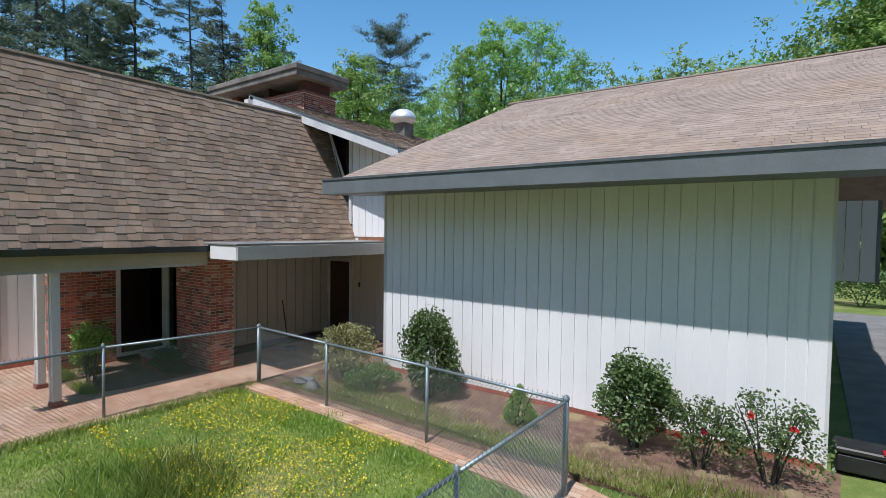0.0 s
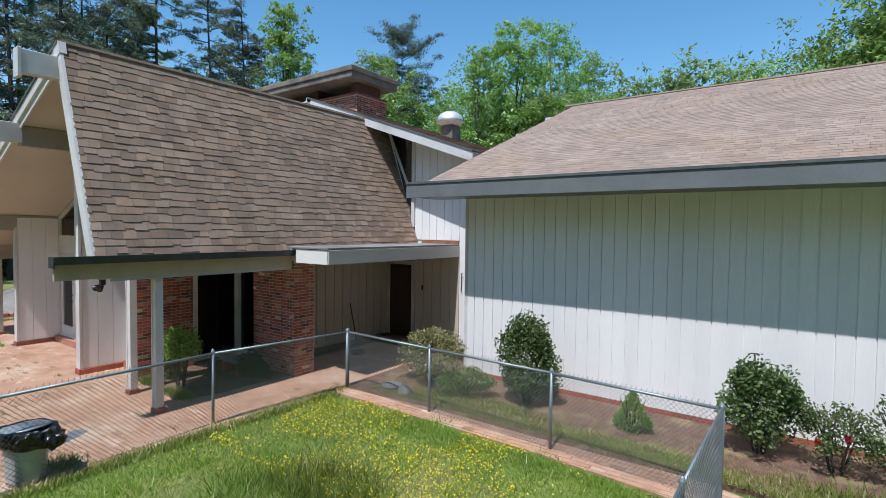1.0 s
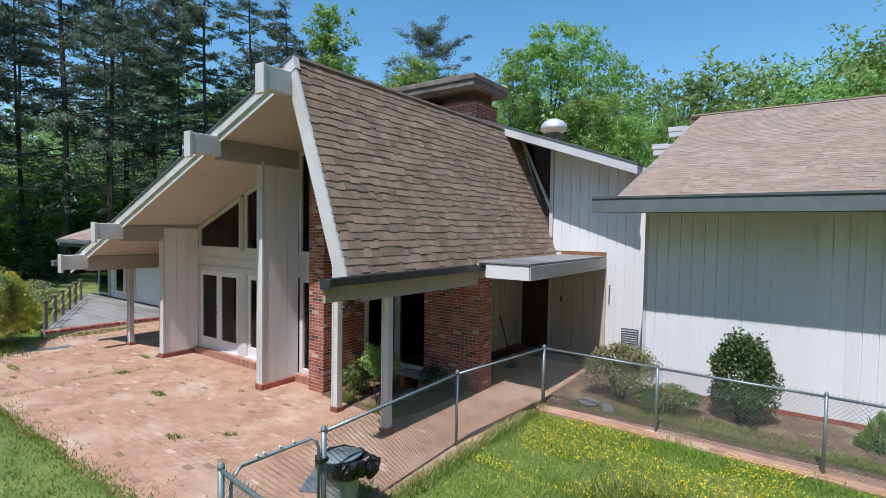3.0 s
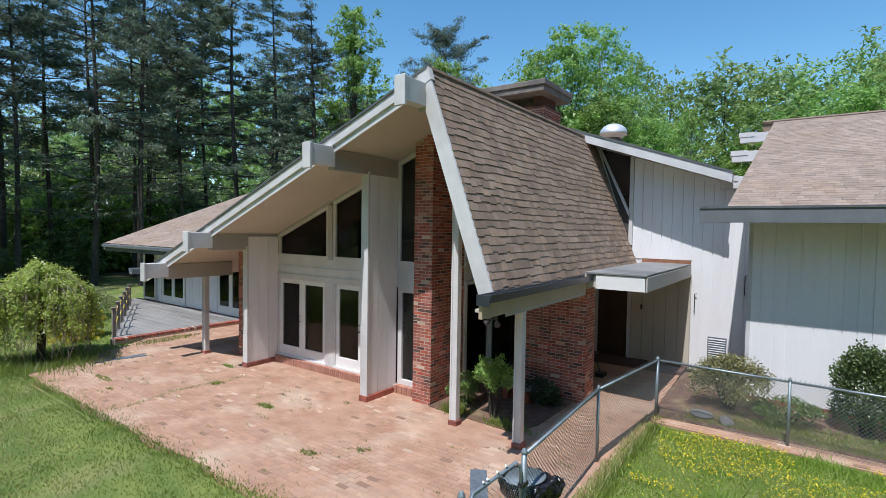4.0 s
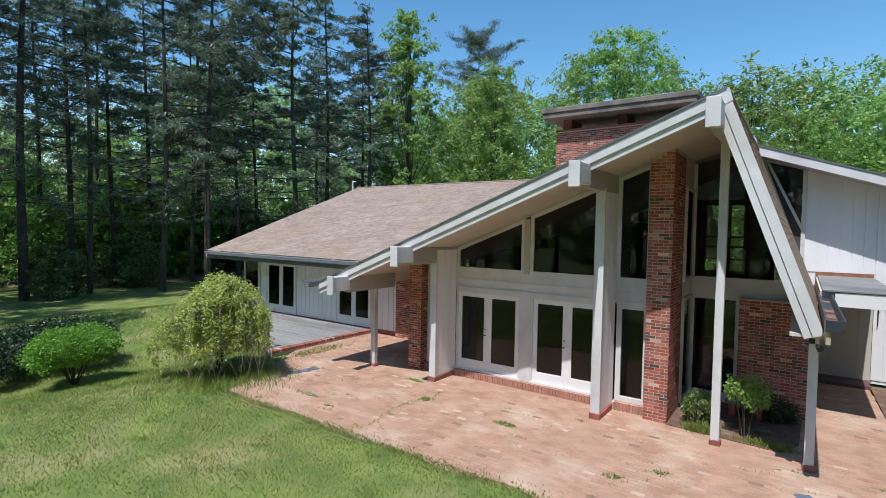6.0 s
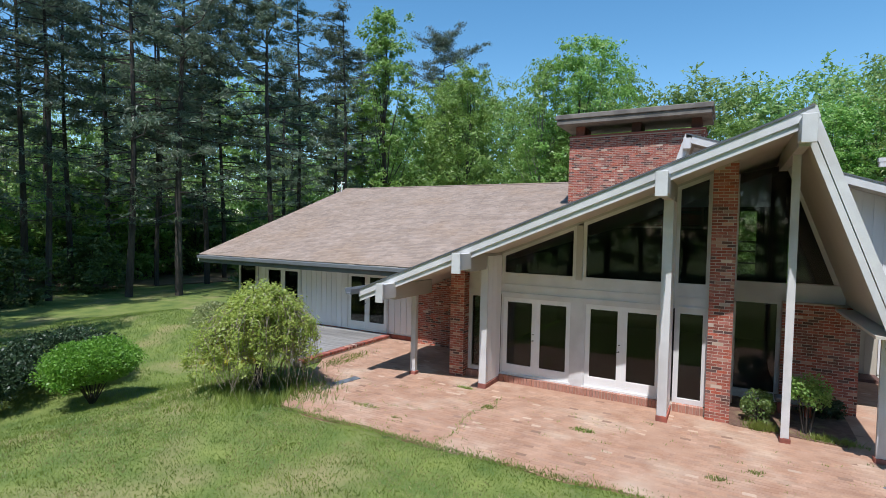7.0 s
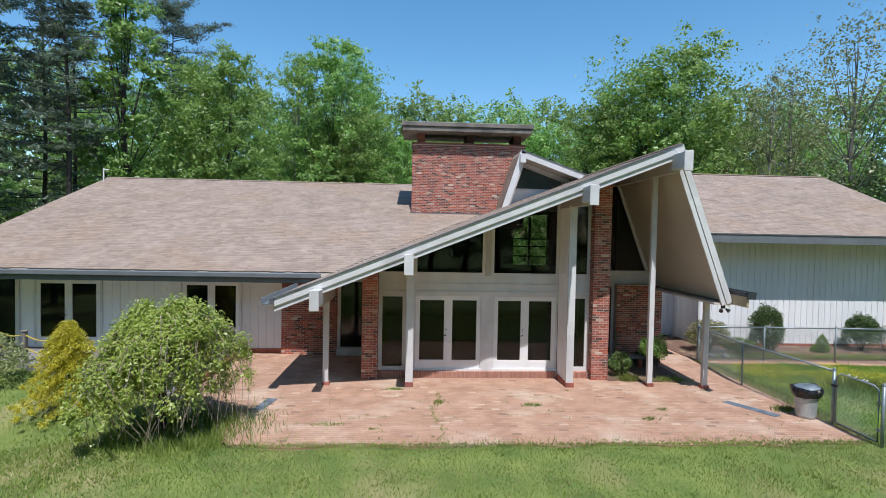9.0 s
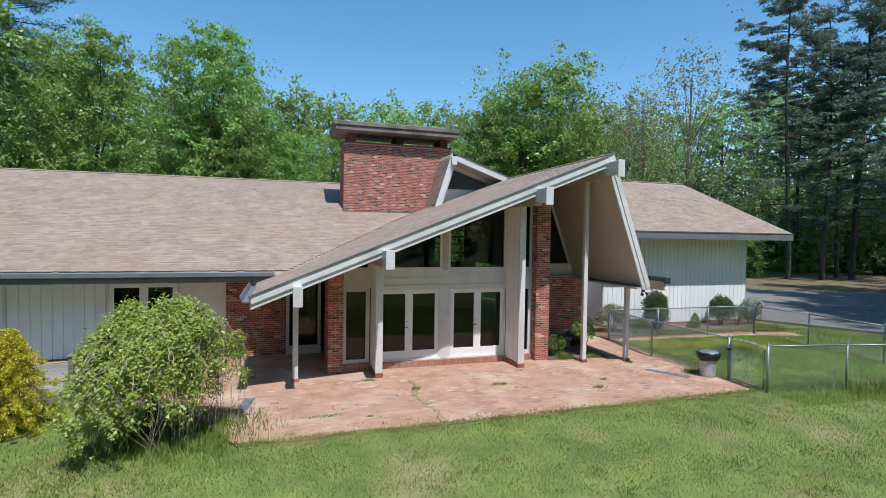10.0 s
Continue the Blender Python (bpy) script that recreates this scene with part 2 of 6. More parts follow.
LEAF_WEEP = leafy("weeping_leaves", (0.30, 0.44, 0.065), (0.56, 0.67, 0.17), 0.5)
LEAF_YELLOW = leafy("golden_leaves", (0.46, 0.43, 0.03), (0.74, 0.67, 0.07), 0.45, rnd=0.02)
LEAF_LAUREL = leafy("laurel_leaves", (0.105, 0.25, 0.022), (0.225, 0.43, 0.055), 0.4, rnd=0.03)
# dark foliage, made darker still with the shade it stands in
LEAF_DARK_SHADED = leafy("shaded_dark_leaves", (0.02, 0.043, 0.018), (0.05, 0.085, 0.036), 0.15)
LEAF_DRY = leafy("dry_leaves", (0.13, 0.135, 0.05), (0.30, 0.27, 0.13), 0.25)
LEAF_PALE = leafy("pale_leaves", (0.20, 0.24, 0.09), (0.38, 0.40, 0.18), 0.3)
LEAF_OLIVE = leafy("olive_leaves", (0.09, 0.145, 0.035), (0.20, 0.27, 0.075), 0.3)
PETAL_RED = leafy("red_petals", (0.38, 0.012, 0.02), (0.55, 0.03, 0.045), 0.2)
PETAL_YELLOW = leafy("yellow_petals", (0.62, 0.50, 0.01), (0.80, 0.66, 0.03), 0.2)
ROPE = mat("rope_yellow", (0.52, 0.38, 0.05), (0.62, 0.46, 0.08), rough=0.7, scale=5, fine=50, bump=0.1)
SLATE = mat("slate_blue", (0.07, 0.09, 0.115), (0.17, 0.20, 0.23), rough=0.7, scale=5, fine=50, bump=0.3)
GLASS = glass("window_glass")

# ---- builders ----


def part(name, bm, material, parent=None, label="", smooth=False):
    me = bpy.data.meshes.new(name)
    bmesh.ops.recalc_face_normals(bm, faces=bm.faces)
    bm.to_mesh(me)
    bm.free()
    return piece(name, me, material, parent, label, smooth)


def piece(name, me, material, parent=None, label="", smooth=False):
    if not me.materials:
        me.materials.append(material)
    if smooth:
        me.shade_smooth()
    ob = new(name, me)
    if parent:
        ob.parent = parent
    if label:
        ob["label"] = label
    return ob


def thing(name, label, category, at=(0, 0, 0), group="", kind=""):
    e = new(name)
    e.empty_display_size = 0.2
    e.location = at
    return tagged(e, label, category, group, kind)


def box(bm, x0, x1, y0, y1, z0, z1, bevel=0.0):
    vs = [bm.verts.new((x, y, z)) for z in (z0, z1) for y in (y0, y1) for x in (x0, x1)]
    fs = [bm.faces.new([vs[i] for i in q]) for q in ((0, 2, 3, 1), (4, 5, 7, 6), (0, 1, 5, 4), (2, 6, 7, 3), (0, 4, 6, 2), (1, 3, 7, 5))]
    if bevel:
        es = list({e for f in fs for e in f.edges})
        bmesh.ops.bevel(bm, geom=es, offset=bevel, segments=1, affect="EDGES")
    return bm


def boxm(x0, x1, y0, y1, z0, z1, bevel=0.0):
    return box(bmesh.new(), x0, x1, y0, y1, z0, z1, bevel)


def prism(bm, pts, axis, a, b):
    """A polygon of (x, z) pairs drawn out along y from a to b, (y, z) pairs along x, or (x, y) pairs along z."""
    put = {"y": lambda p, v: (p[0], v, p[1]), "x": lambda p, v: (v, p[0], p[1]), "z": lambda p, v: (p[0], p[1], v)}[axis]
    lo, hi = ([bm.verts.new(put(p, v)) for p in pts] for v in (a, b))
    k = len(pts)
    bm.faces.new(lo)
    bm.faces.new(hi[::-1])
    for i in range(k):
        bm.faces.new((lo[i], hi[i], hi[(i + 1) % k], lo[(i + 1) % k]))
    return bm


def prismm(pts, axis, a, b):
    return prism(bmesh.new(), pts, axis, a, b)


def tube(bm, pts, r0, r1=None, sides=6):
    """A round bar along points, tapering from r0 to r1."""
    r1 = r0 if r1 is None else r1
    pts = [Vector(p) for p in pts]
    rings = []
    for i, p in enumerate(pts):
        d = (pts[min(i + 1, len(pts) - 1)] - pts[max(i - 1, 0)]).normalized()
        u = d.orthogonal().normalized()
        v = d.cross(u)
        r = r0 + (r1 - r0) * i / max(1, len(pts) - 1)
        rings.append([bm.verts.new(p + (u * math.cos(2 * math.pi * k / sides) + v * math.sin(2 * math.pi * k / sides)) * r) for k in range(sides)])
    for a, b in zip(rings, rings[1:]):
        for k in range(sides):
            bm.faces.new((a[k], a[(k + 1) % sides], b[(k + 1) % sides], b[k]))
    bm.faces.new(rings[0][::-1])
    bm.faces.new(rings[-1])
    return bm


def lathe(bm, prof, at=(0, 0, 0), sides=20):
    """A turned shape from (radius, height) pairs."""
    rings = [[bm.verts.new((at[0] + r * math.cos(2 * math.pi * k / sides), at[1] + r * math.sin(2 * math.pi * k / sides), at[2] + z)) for k in range(sides)] for r, z in prof]
    for a, b in zip(rings, rings[1:]):
        for k in range(sides):
            bm.faces.new((a[k], a[(k + 1) % sides], b[(k + 1) % sides], b[k]))
    bm.faces.new(rings[0][::-1])
    bm.faces.new(rings[-1])
    return bm


def mesh_of(name, verts, faces, material, smooth=False):
    me = bpy.data.meshes.new(name)
    me.from_pydata(verts, [], faces)
    me.materials.append(material)
    return me


def shingled(parent, name, origin, along, up, rows, step, extent, material, tab=0.26, loose=0, seed=1, butt=0.010, notch=0.012):
    """Courses of shingle tabs on a roof plane. extent(v) gives the start and end along the course at v metres up the slope.
    The first `loose` tabs become parts of their own, the rest one joined part."""
    rng = random.Random(seed)
    o, a, u = Vector(origin), Vector(along).normalized(), Vector(up).normalized()
    nrm = a.cross(u)
    if nrm.z < 0:
        nrm = -nrm
    verts, faces, made = [], [], 0
    for r in range(rows):
        v0 = r * step
        s0, s1 = extent(v0)
        s = s0
        first = True
        while s < s1 - 0.02:
            w = tab * rng.uniform(0.55, 1.45) if not first else tab * rng.uniform(0.3, 1.2)
            first = False
            e = min(s + w, s1)
            lift = butt * rng.choice((0.85, 1.0, 1.0, 1.35))
            dv = rng.choice((0.0, 0.0, notch)) + rng.uniform(-0.005, 0.005)
            q = [o + a * (s + 0.002) + u * (v0 + dv), o + a * (e - 0.002) + u * (v0 + dv), o + a * (e - 0.002) + u * (v0 + step * 1.06), o + a * (s + 0.002) + u * (v0 + step * 1.06)]
            vs = [q[0] + nrm * lift, q[1] + nrm * lift, q[2] + nrm * 0.002, q[3] + nrm * 0.002, q[0] - nrm * 0.006, q[1] - nrm * 0.006]
            fs = [(0, 1, 2, 3), (4, 5, 1, 0), (4, 0, 3), (5, 2, 1)]
            if made < loose:
                c = (q[0] + q[2]) / 2
                ob = piece("shingle", mesh_of("shingle", [p - c for p in vs], fs, SHINGLE_PIECE), SHINGLE_PIECE, parent)
                ob.location = c
                made += 1
            else:
                k = len(verts)
                verts += vs
                faces += [tuple(k + i for i in f) for f in fs]
            s = e
    ob = piece(name, mesh_of(name, verts, faces, material), material, parent)
    ob["kind"] = "stuff"
    return ob


SHINGLE_PIECE = mat("shingle_brown_piece", (0.208, 0.148, 0.106), (0.31, 0.225, 0.163), rough=0.92, scale=2.5, fine=160, bump=0.4, rnd=0.24)


def bricked(parent, origin, along, length, height, out, loose=0, seed=1, top=None, course=0.0667, brick=0.203, name="brickwork"):
    """Running-bond bricks on an upright face; top(s) cuts the courses, out is the way the face looks."""
    rng = random.Random(seed)
    o, a, n = Vector(origin), Vector(along).normalized(), Vector(out).normalized()
    verts, faces, made = [], [], 0
    j, d = 0.012, 0.0025
    shared = {}
    for r in range(int(height / course)):
        z0 = r * course + j / 2
        s = -brick * 0.5 if r % 2 else 0.0
        while s < length - 0.02:
            s0, s1 = max(s, 0) + (j / 2 if s > 0 else 0), min(s + brick - j / 2, length)
            s += brick
            if s1 - s0 < 0.03 or (top and z0 + course > top((s0 + s1) / 2)):
                continue
            dd = d + rng.uniform(-0.0015, 0.0015)
            z1 = z0 + course - j
            c = [(s0, z0), (s1, z0), (s1, z1), (s0, z1)]
            if made < loose:
                key = round(s1 - s0, 3)
                if key not in shared:
                    h, w = (z1 - z0) / 2, (s1 - s0) / 2
                    vs = [a * x + Vector((0, 0, z)) + n * k for k in (-0.004, 0.0025) for x, z in ((-w, -h), (w, -h), (w, h), (-w, h))]
                    shared[key] = mesh_of("brick", vs, [(4, 5, 6, 7), (0, 1, 5, 4), (1, 2, 6, 5), (2, 3, 7, 6), (3, 0, 4, 7)], BRICK_PIECE)
                ob = piece("brick", shared[key], BRICK_PIECE, parent)
                ob.location = o + a * ((s0 + s1) / 2) + Vector((0, 0, (z0 + z1) / 2)) + n * (dd - d)
                made += 1
                continue
            k = len(verts)
            verts += [o + a * x + Vector((0, 0, z)) - n * 0.004 for x, z in c] + [o + a * x + Vector((0, 0, z)) + n * dd for x, z in c]
            faces += [tuple(k + i for i in f) for f in ((4, 5, 6, 7), (0, 1, 5, 4), (1, 2, 6, 5), (2, 3, 7, 6), (3, 0, 4, 7))]
    if verts:
        ob = piece(name, mesh_of(name, verts, faces, BRICK), BRICK, parent)
        ob["kind"] = "stuff"


def sided(parent, x0, x1, z0, top, y, out=-1, axis="x", width=0.305, material=None, z_of=None, base=None, gap=0.017, name="board"):
    """Vertical siding boards on a wall face at y (or at x, with axis 'y'); top(s) is the height at s, base(s) the foot."""
    n = max(1, round((x1 - x0) / width))
    w = (x1 - x0) / n
    for i in range(n):
        a, b = x0 + i * w + gap / 2, x0 + (i + 1) * w - gap / 2
        lo = (base(a), base(b)) if base else (z0, z0)
        hi = (top(a), top(b))
        if hi[0] - lo[0] < 0.02 and hi[1] - lo[1] < 0.02:
            continue
        q = [(a, lo[0]), (b, lo[1]), (b, max(hi[1], lo[1] + 0.01)), (a, max(hi[0], lo[0] + 0.01))]
        f0, f1 = (y, y + 0.022 * out)
        part(name, prismm(q, "y" if axis == "x" else "x", f0, f1), material or SIDING, parent)

# ---- ground ----
SLOPE_F, RIDGE_F = 0.398, 6.33          # front roof: long slope and ridge height
SLOPE_M, EAVE_MY, EAVE_MZ = 0.371, 5.5, 2.78  # long wing


def z_front(x):
    return RIDGE_F + SLOPE_F * (x + 11.95)


def z_main(y):
    return EAVE_MZ + SLOPE_M * (y - EAVE_MY)


def valley_y(x):
    return EAVE_MY + (z_front(x) - EAVE_MZ) / SLOPE_M


def z_back(x):
    return 7.30 - 0.347 * (x + 14.43)


def z_garage(y):
    return 4.22 + 0.42 * (y - 7.42)


def ground_z(x, y):
    far = max(0.0, math.hypot(x + 15, y - 5) - 62)
    bump = noise.noise(Vector((x * 0.13, y * 0.13, 0))) * 0.07 + noise.noise(Vector((x * 0.6, y * 0.6, 3))) * 0.025
    # sunk under the terrace, the beds and the driveway
    inside = max(min(x + 24.6, -9.0 - x, y + 0.75), min(x + 9.6, 0.6 - x, y - 5.4), min(x - 0.6, 30 - y, y + 12))
    inside = max(0.0, min(1.0, inside / 0.8))
    # the lawn falls away towards the pine wood, but not along the house
    fall = max(0.0, min(1.0, (-23.8 - x) / 4.0))
    fall = fall * fall * (3 - 2 * fall)
    level = max(0.0, min(1.0, (y - 1.0) / 3.0)) * max(0.0, min(1.0, (x + 40.0) / 4.0))
    return -0.6 * fall * (1 - level) - 0.005 + bump * (1 - inside) - 0.09 * inside + min(1.2, far * 0.012)


bm = bmesh.new()
xs = sorted(set([-900, -500, -300, -200, -150, -120] + list(range(-100, 61, 5)) + [i * 0.8 - 40 for i in range(66)] + [80, 110, 150, 220, 320, 500, 900]))
ys = sorted(set([-900, -500, -300, -200, -150, -100, -70, -50, -35] + [i * 0.8 - 20 for i in range(45)] + list(range(20, 101, 5)) + [120, 150, 200, 300, 500, 900]))
grid = [[bm.verts.new((x, y, ground_z(x, y))) for x in xs] for y in ys]
for r0, r1 in zip(grid, grid[1:]):
    for i in range(len(xs) - 1):
        bm.faces.new((r0[i], r0[i + 1], r1[i + 1], r1[i]))
ground = tagged(part("ground", bm, GRASS, smooth=True), "mown green lawn with dry straw-coloured patches", "lawn", kind="structure")

# ---- paved terrace and paths ----
# worn front edge of the terrace
EDGE = [(x, -0.53 + 0.20 * noise.noise(Vector((x * 0.8, 0.3, 0))) + 0.07 * noise.noise(Vector((x * 3.1, 1.7, 0)))) for x in np.linspace(-21.9, -9.2, 60)]
bm = bmesh.new()
prism(bm, [*EDGE, (-9.1, 5.2), (-9.2, 6.4), (-9.3, 10.0), (-11.5, 10.0), (-11.5, 6.2), (-13.3, 6.2), (-13.3, 4.1), (-19.6, 4.1), (-19.6, 6.7), (-24.1, 6.75), (-24.1, 3.4), (-22.6, 0.9)], "z", -0.12, -0.0005)
terrace = tagged(part("terrace", bm, CLAY), "worn red brick terrace with clay dust in its joints", "terrace", kind="structure")
bm = prismm([(-9.3, 6.05), (-6.9, 6.2), (-4.6, 6.15), (-2.6, 6.2), (-0.5, 5.6), (-0.6, 4.8), (-2.9, 5.5), (-4.6, 5.65), (-9.0, 5.75)], "z", -0.12, 0.006)
path = tagged(part("path", bm, CLAY), "narrow red brick garden path along the fence", "path", kind="structure")
bm = prismm([(-9.2, 6.05), (-6.9, 6.2), (-4.6, 6.15), (-2.6, 6.2), (-2.0, 6.4), (0.3, 6.4), (0.4, 8.45), (-7.7, 8.45), (-7.7, 9.99), (-9.25, 9.99)], "z", -0.12, 0.012)
bed = tagged(part("flower_bed", bm, MULCH), "mulched planting bed along the white wall", "planting bed", kind="structure")
bm = prismm([(-13.0, 3.75), (-11.0, 3.6), (-10.75, 4.2), (-10.7, 6.1), (-13.0, 6.1)], "z", -0.05, 0.02)
tagged(part("flower_bed", bm, MULCH), "small mulched bed between posts and brick pier", "planting bed", kind="structure")
bm = prismm([(3.2, 5.2), (6.0, 1.0), (30, -8), (60, -6), (60, 14), (27, 15), (11, 22), (9, 26), (0.6, 26), (0.6, 9.6)], "z", -0.2, 0.02)
tagged(part("driveway", bm, GRAVEL), "pale grey worn asphalt driveway beside the garage", "driveway", kind="structure")
bm = bmesh.new()
prism(bm, [(11, 22), (26, 15), (60, 14), (60, 36), (12, 30)], "z", -0.3, 0.05)
tagged(part("wood_floor", bm, STRAWBED), "brown pine-straw ground under the trees", "ground", kind="structure")
bm = prismm([(-52, 9), (-54, -4), (-75, -12), (-80, 45), (-50, 34), (-49, 20)], "z", -1.2, -0.54)
tagged(part("wood_floor", bm, STRAWBED), "brown and green pine-straw ground under the pines", "ground", kind="structure")

# ---- house ----
house = thing("house", "low white house with brown shingle roofs and red brick piers", "house")


def slab(poly, ztop, thick, drop=0.0):
    """A roof plate over a plan polygon."""
    bm = bmesh.new()
    lo = [bm.verts.new((x, y, ztop(x, y) - thick)) for x, y in poly]
    hi = [bm.verts.new((x, y, ztop(x, y) - drop)) for x, y in poly]
    k = len(poly)
    bm.faces.new(lo[::-1])
    bm.faces.new(hi)
    for i in range(k):
        bm.faces.new((lo[i], lo[(i + 1) % k], hi[(i + 1) % k], hi[i]))
    return bm


FR = 2.2     # front edge of the front roof
# front roof, long slope
roof_a = part("roof", slab([(-21.8, FR), (-11.95, FR), (-11.95, 15.0), (-14.0, valley_y(-14.0)), (-18, valley_y(-18)), (-20.6, 5.9), (-21.8, 5.9)], lambda x, y: z_front(x), 0.24, 0.02), SOFFIT, house, "brown shingle roof with a cream soffit")
nslope = math.hypot(1, SLOPE_F)
step = 0.145
rows = int(9.84 * nslope / step)
shingled(roof_a, "shingles", (-21.8, FR - 0.02, z_front(-21.8) + 0.004), (0, 1, 0), (1, 0, SLOPE_F), rows, step,
         lambda v: (0.0, max(4.0, valley_y(-21.8 + v / nslope) - FR)), SHINGLE_TAN, tab=0.2, seed=3, butt=0.0045)
# front roof, steep side
SX, SZ = 1.42, 3.86
sl = math.hypot(SX, SZ)
roof_b = part("roof", prismm([(-11.95, RIDGE_F - 0.02), (-11.95 + SX, RIDGE_F - SZ), (-11.95 + SX - 0.13, RIDGE_F - SZ), (-12.08, RIDGE_F - 0.1)], "y", FR, 10.35), SOFFIT, house, "steep brown shingle roof side with a cream soffit")
# courses run up from the eave; the lowest ones by the front are single tabs
shingled(roof_b, "shingles", (-11.95 + SX + 0.006, FR - 0.02, RIDGE_F - SZ), (0, 1, 0), (-SX, 0, SZ), int(sl / 0.146), 0.146, lambda v: (0.0, 8.15), SHINGLE, tab=0.21, loose=300, seed=5, butt=0.012, notch=0.030)
bm = bmesh.new()
tube(bm, [(-11.95, FR - 0.02, RIDGE_F + 0.0), (-11.95, 9.5, RIDGE_F + 0.0)], 0.05, sides=6)
part("ridge_cap", bm, SHINGLE, roof_b)
part("peak_block", prismm([(-12.15, RIDGE_F - 0.10), (-11.95, RIDGE_F + 0.02), (-11.90, RIDGE_F - 0.0), (-11.84, RIDGE_F - 0.2), (-12.0, RIDGE_F - 0.28)], "y", FR - 0.06, FR + 0.05), TRIM, house)
# white rake boards of the front roof
def rake(parent, x0, z0, x1, z1, y, depth, thick, material, name="rake_board"):
    return part(name, prismm([(x0, z0), (x1, z1), (x1, z1 - depth), (x0, z0 - depth)], "y", y, y - thick), material, parent)


rake(house, -21.8, z_front(-21.8) - 0.01, -11.9, z_front(-11.9) - 0.01, FR, 0.19, 0.05, TRIM)
rake(house, -21.8, z_front(-21.8) - 0.19, -12.0, z_front(-12.0) - 0.19, FR + 0.02, 0.14, 0.03, TRIM)
part("rake_edge", prismm([(-21.83, z_front(-21.83) + 0.02), (-11.93, z_front(-11.93) + 0.02), (-11.93, z_front(-11.93) - 0.02), (-21.83, z_front(-21.83) - 0.02)], "y", FR, FR - 0.075), GUTTER, house, "dark metal drip edge")
ux, uz = SX / sl, -SZ / sl
for d0, d1, yy, mt in ((0.0, 0.15, FR, TRIM), (0.16, 0.27, FR + 0.02, TRIM)):
    a, b = Vector((-11.93, RIDGE_F)), Vector((-11.93 + SX, RIDGE_F - SZ - 0.02))
    nn = Vector((uz, -ux))
    q = [a + nn * d0 + Vector((0, 0)), b + nn * d0, b + nn * d1 + Vector((-0.0, 0.0)), a + nn * d1]
    part("rake_board", prismm([tuple(p) for p in q], "y", yy, yy - 0.05), mt, house)

# beams and posts of the front roof
for x in (-12.05, -14.28, -18.58, -20.73):
    zt = z_front(x) - 0.22
    if x > -12.5:
        zt -= 0.03
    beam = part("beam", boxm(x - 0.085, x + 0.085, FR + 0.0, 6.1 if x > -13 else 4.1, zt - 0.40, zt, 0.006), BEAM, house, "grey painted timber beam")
    part("beam_end", boxm(x - 0.10, x + 0.10, 1.64, FR + 0.03, zt - 0.34, zt + 0.04, 0.008), TRIM, beam, "white beam end")
    part("beam_cap", boxm(x - 0.11, x + 0.11, 1.60, 1.66, zt - 0.42, zt + 0.06, 0.008), TRIM, beam)


def post(x, y, z1, w=0.13, d=0.13):
    p = part("post", boxm(x - w / 2, x + w / 2, y - d / 2, y + d / 2, 0.09, z1, 0.006), TRIM, house, "slim white timber post")
    part("post_strip", boxm(x - w / 2 - 0.012, x - w / 2 + 0.02, y - d / 2 - 0.012, y - d / 2 + 0.03, 0.09, z1), TRIM, p)
    part("post_foot", boxm(x - w / 2 - 0.03, x + w / 2 + 0.03, y - d / 2 - 0.03, y + d / 2 + 0.03, -0.01, 0.09, 0.008), BRICK_PIECE, p, "red brick footing")


post(-20.73, 3.32, z_front(-20.73) - 0.60)
post(-12.04, 3.30, z_front(-12.05) - 0.62)
post(-10.61, 3.12, 2.40)

# wing walls that carry two of the beams
for x in (-18.55, -14.28):
    w = part("wing_wall", prismm([(3.2, 0.12), (4.1, 0.12), (4.1, z_front(x) - 0.3), (3.2, z_front(x) - 0.3)], "x", x - 0.07, x + 0.07), SIDING, house, "white boarded fin wall")
    part("trim_board", boxm(x - 0.10, x + 0.10, 3.14, 3.2, 0.12, z_front(x) - 0.55, 0.005), TRIM, w)
    for k in range(3):
        for sx in (-1, 1):
            part("board", boxm(x + sx * 0.07, x + sx * 0.084, 3.21 + k * 0.297, 3.21 + k * 0.297 + 0.286, 0.13, z_front(x) - 0.3), SIDING, w)
    part("brick_footing", boxm(x - 0.115, x + 0.115, 3.12, 4.1, -0.02, 0.12, 0.006), BRICK_PIECE, w, "red brick footing")

# brick piers
for (x0, x1, y1) in ((-19.86, -19.44, 5.0), (-13.47, -13.0, 5.0)):
    top = lambda x: z_front(x) - 0.24
    pier = part("brick_pier", prismm([(x0, -0.05), (x1, -0.05), (x1, top(x1)), (x0, top(x0))], "y", 3.8, y1), MORTAR, house, "tall red brick pier")
    near = x0 > -15
    bricked(pier, (x0, 3.8, 0), (1, 0, 0), x1 - x0, 6.2, (0, -1, 0), loose=150 if near else 0, seed=11, top=lambda s: top(x0 + s))
    bricked(pier, (x1, 3.8, 0), (0, 1, 0), y1 - 3.8, 6.2, (1, 0, 0), loose=150 if near else 0, seed=12, top=lambda s: top(x1))
    bricked(pier, (x0, y1, 0), (0, -1, 0), y1 - 3.8, 6.2, (-1, 0, 0), seed=13, top=lambda s: top(x0))


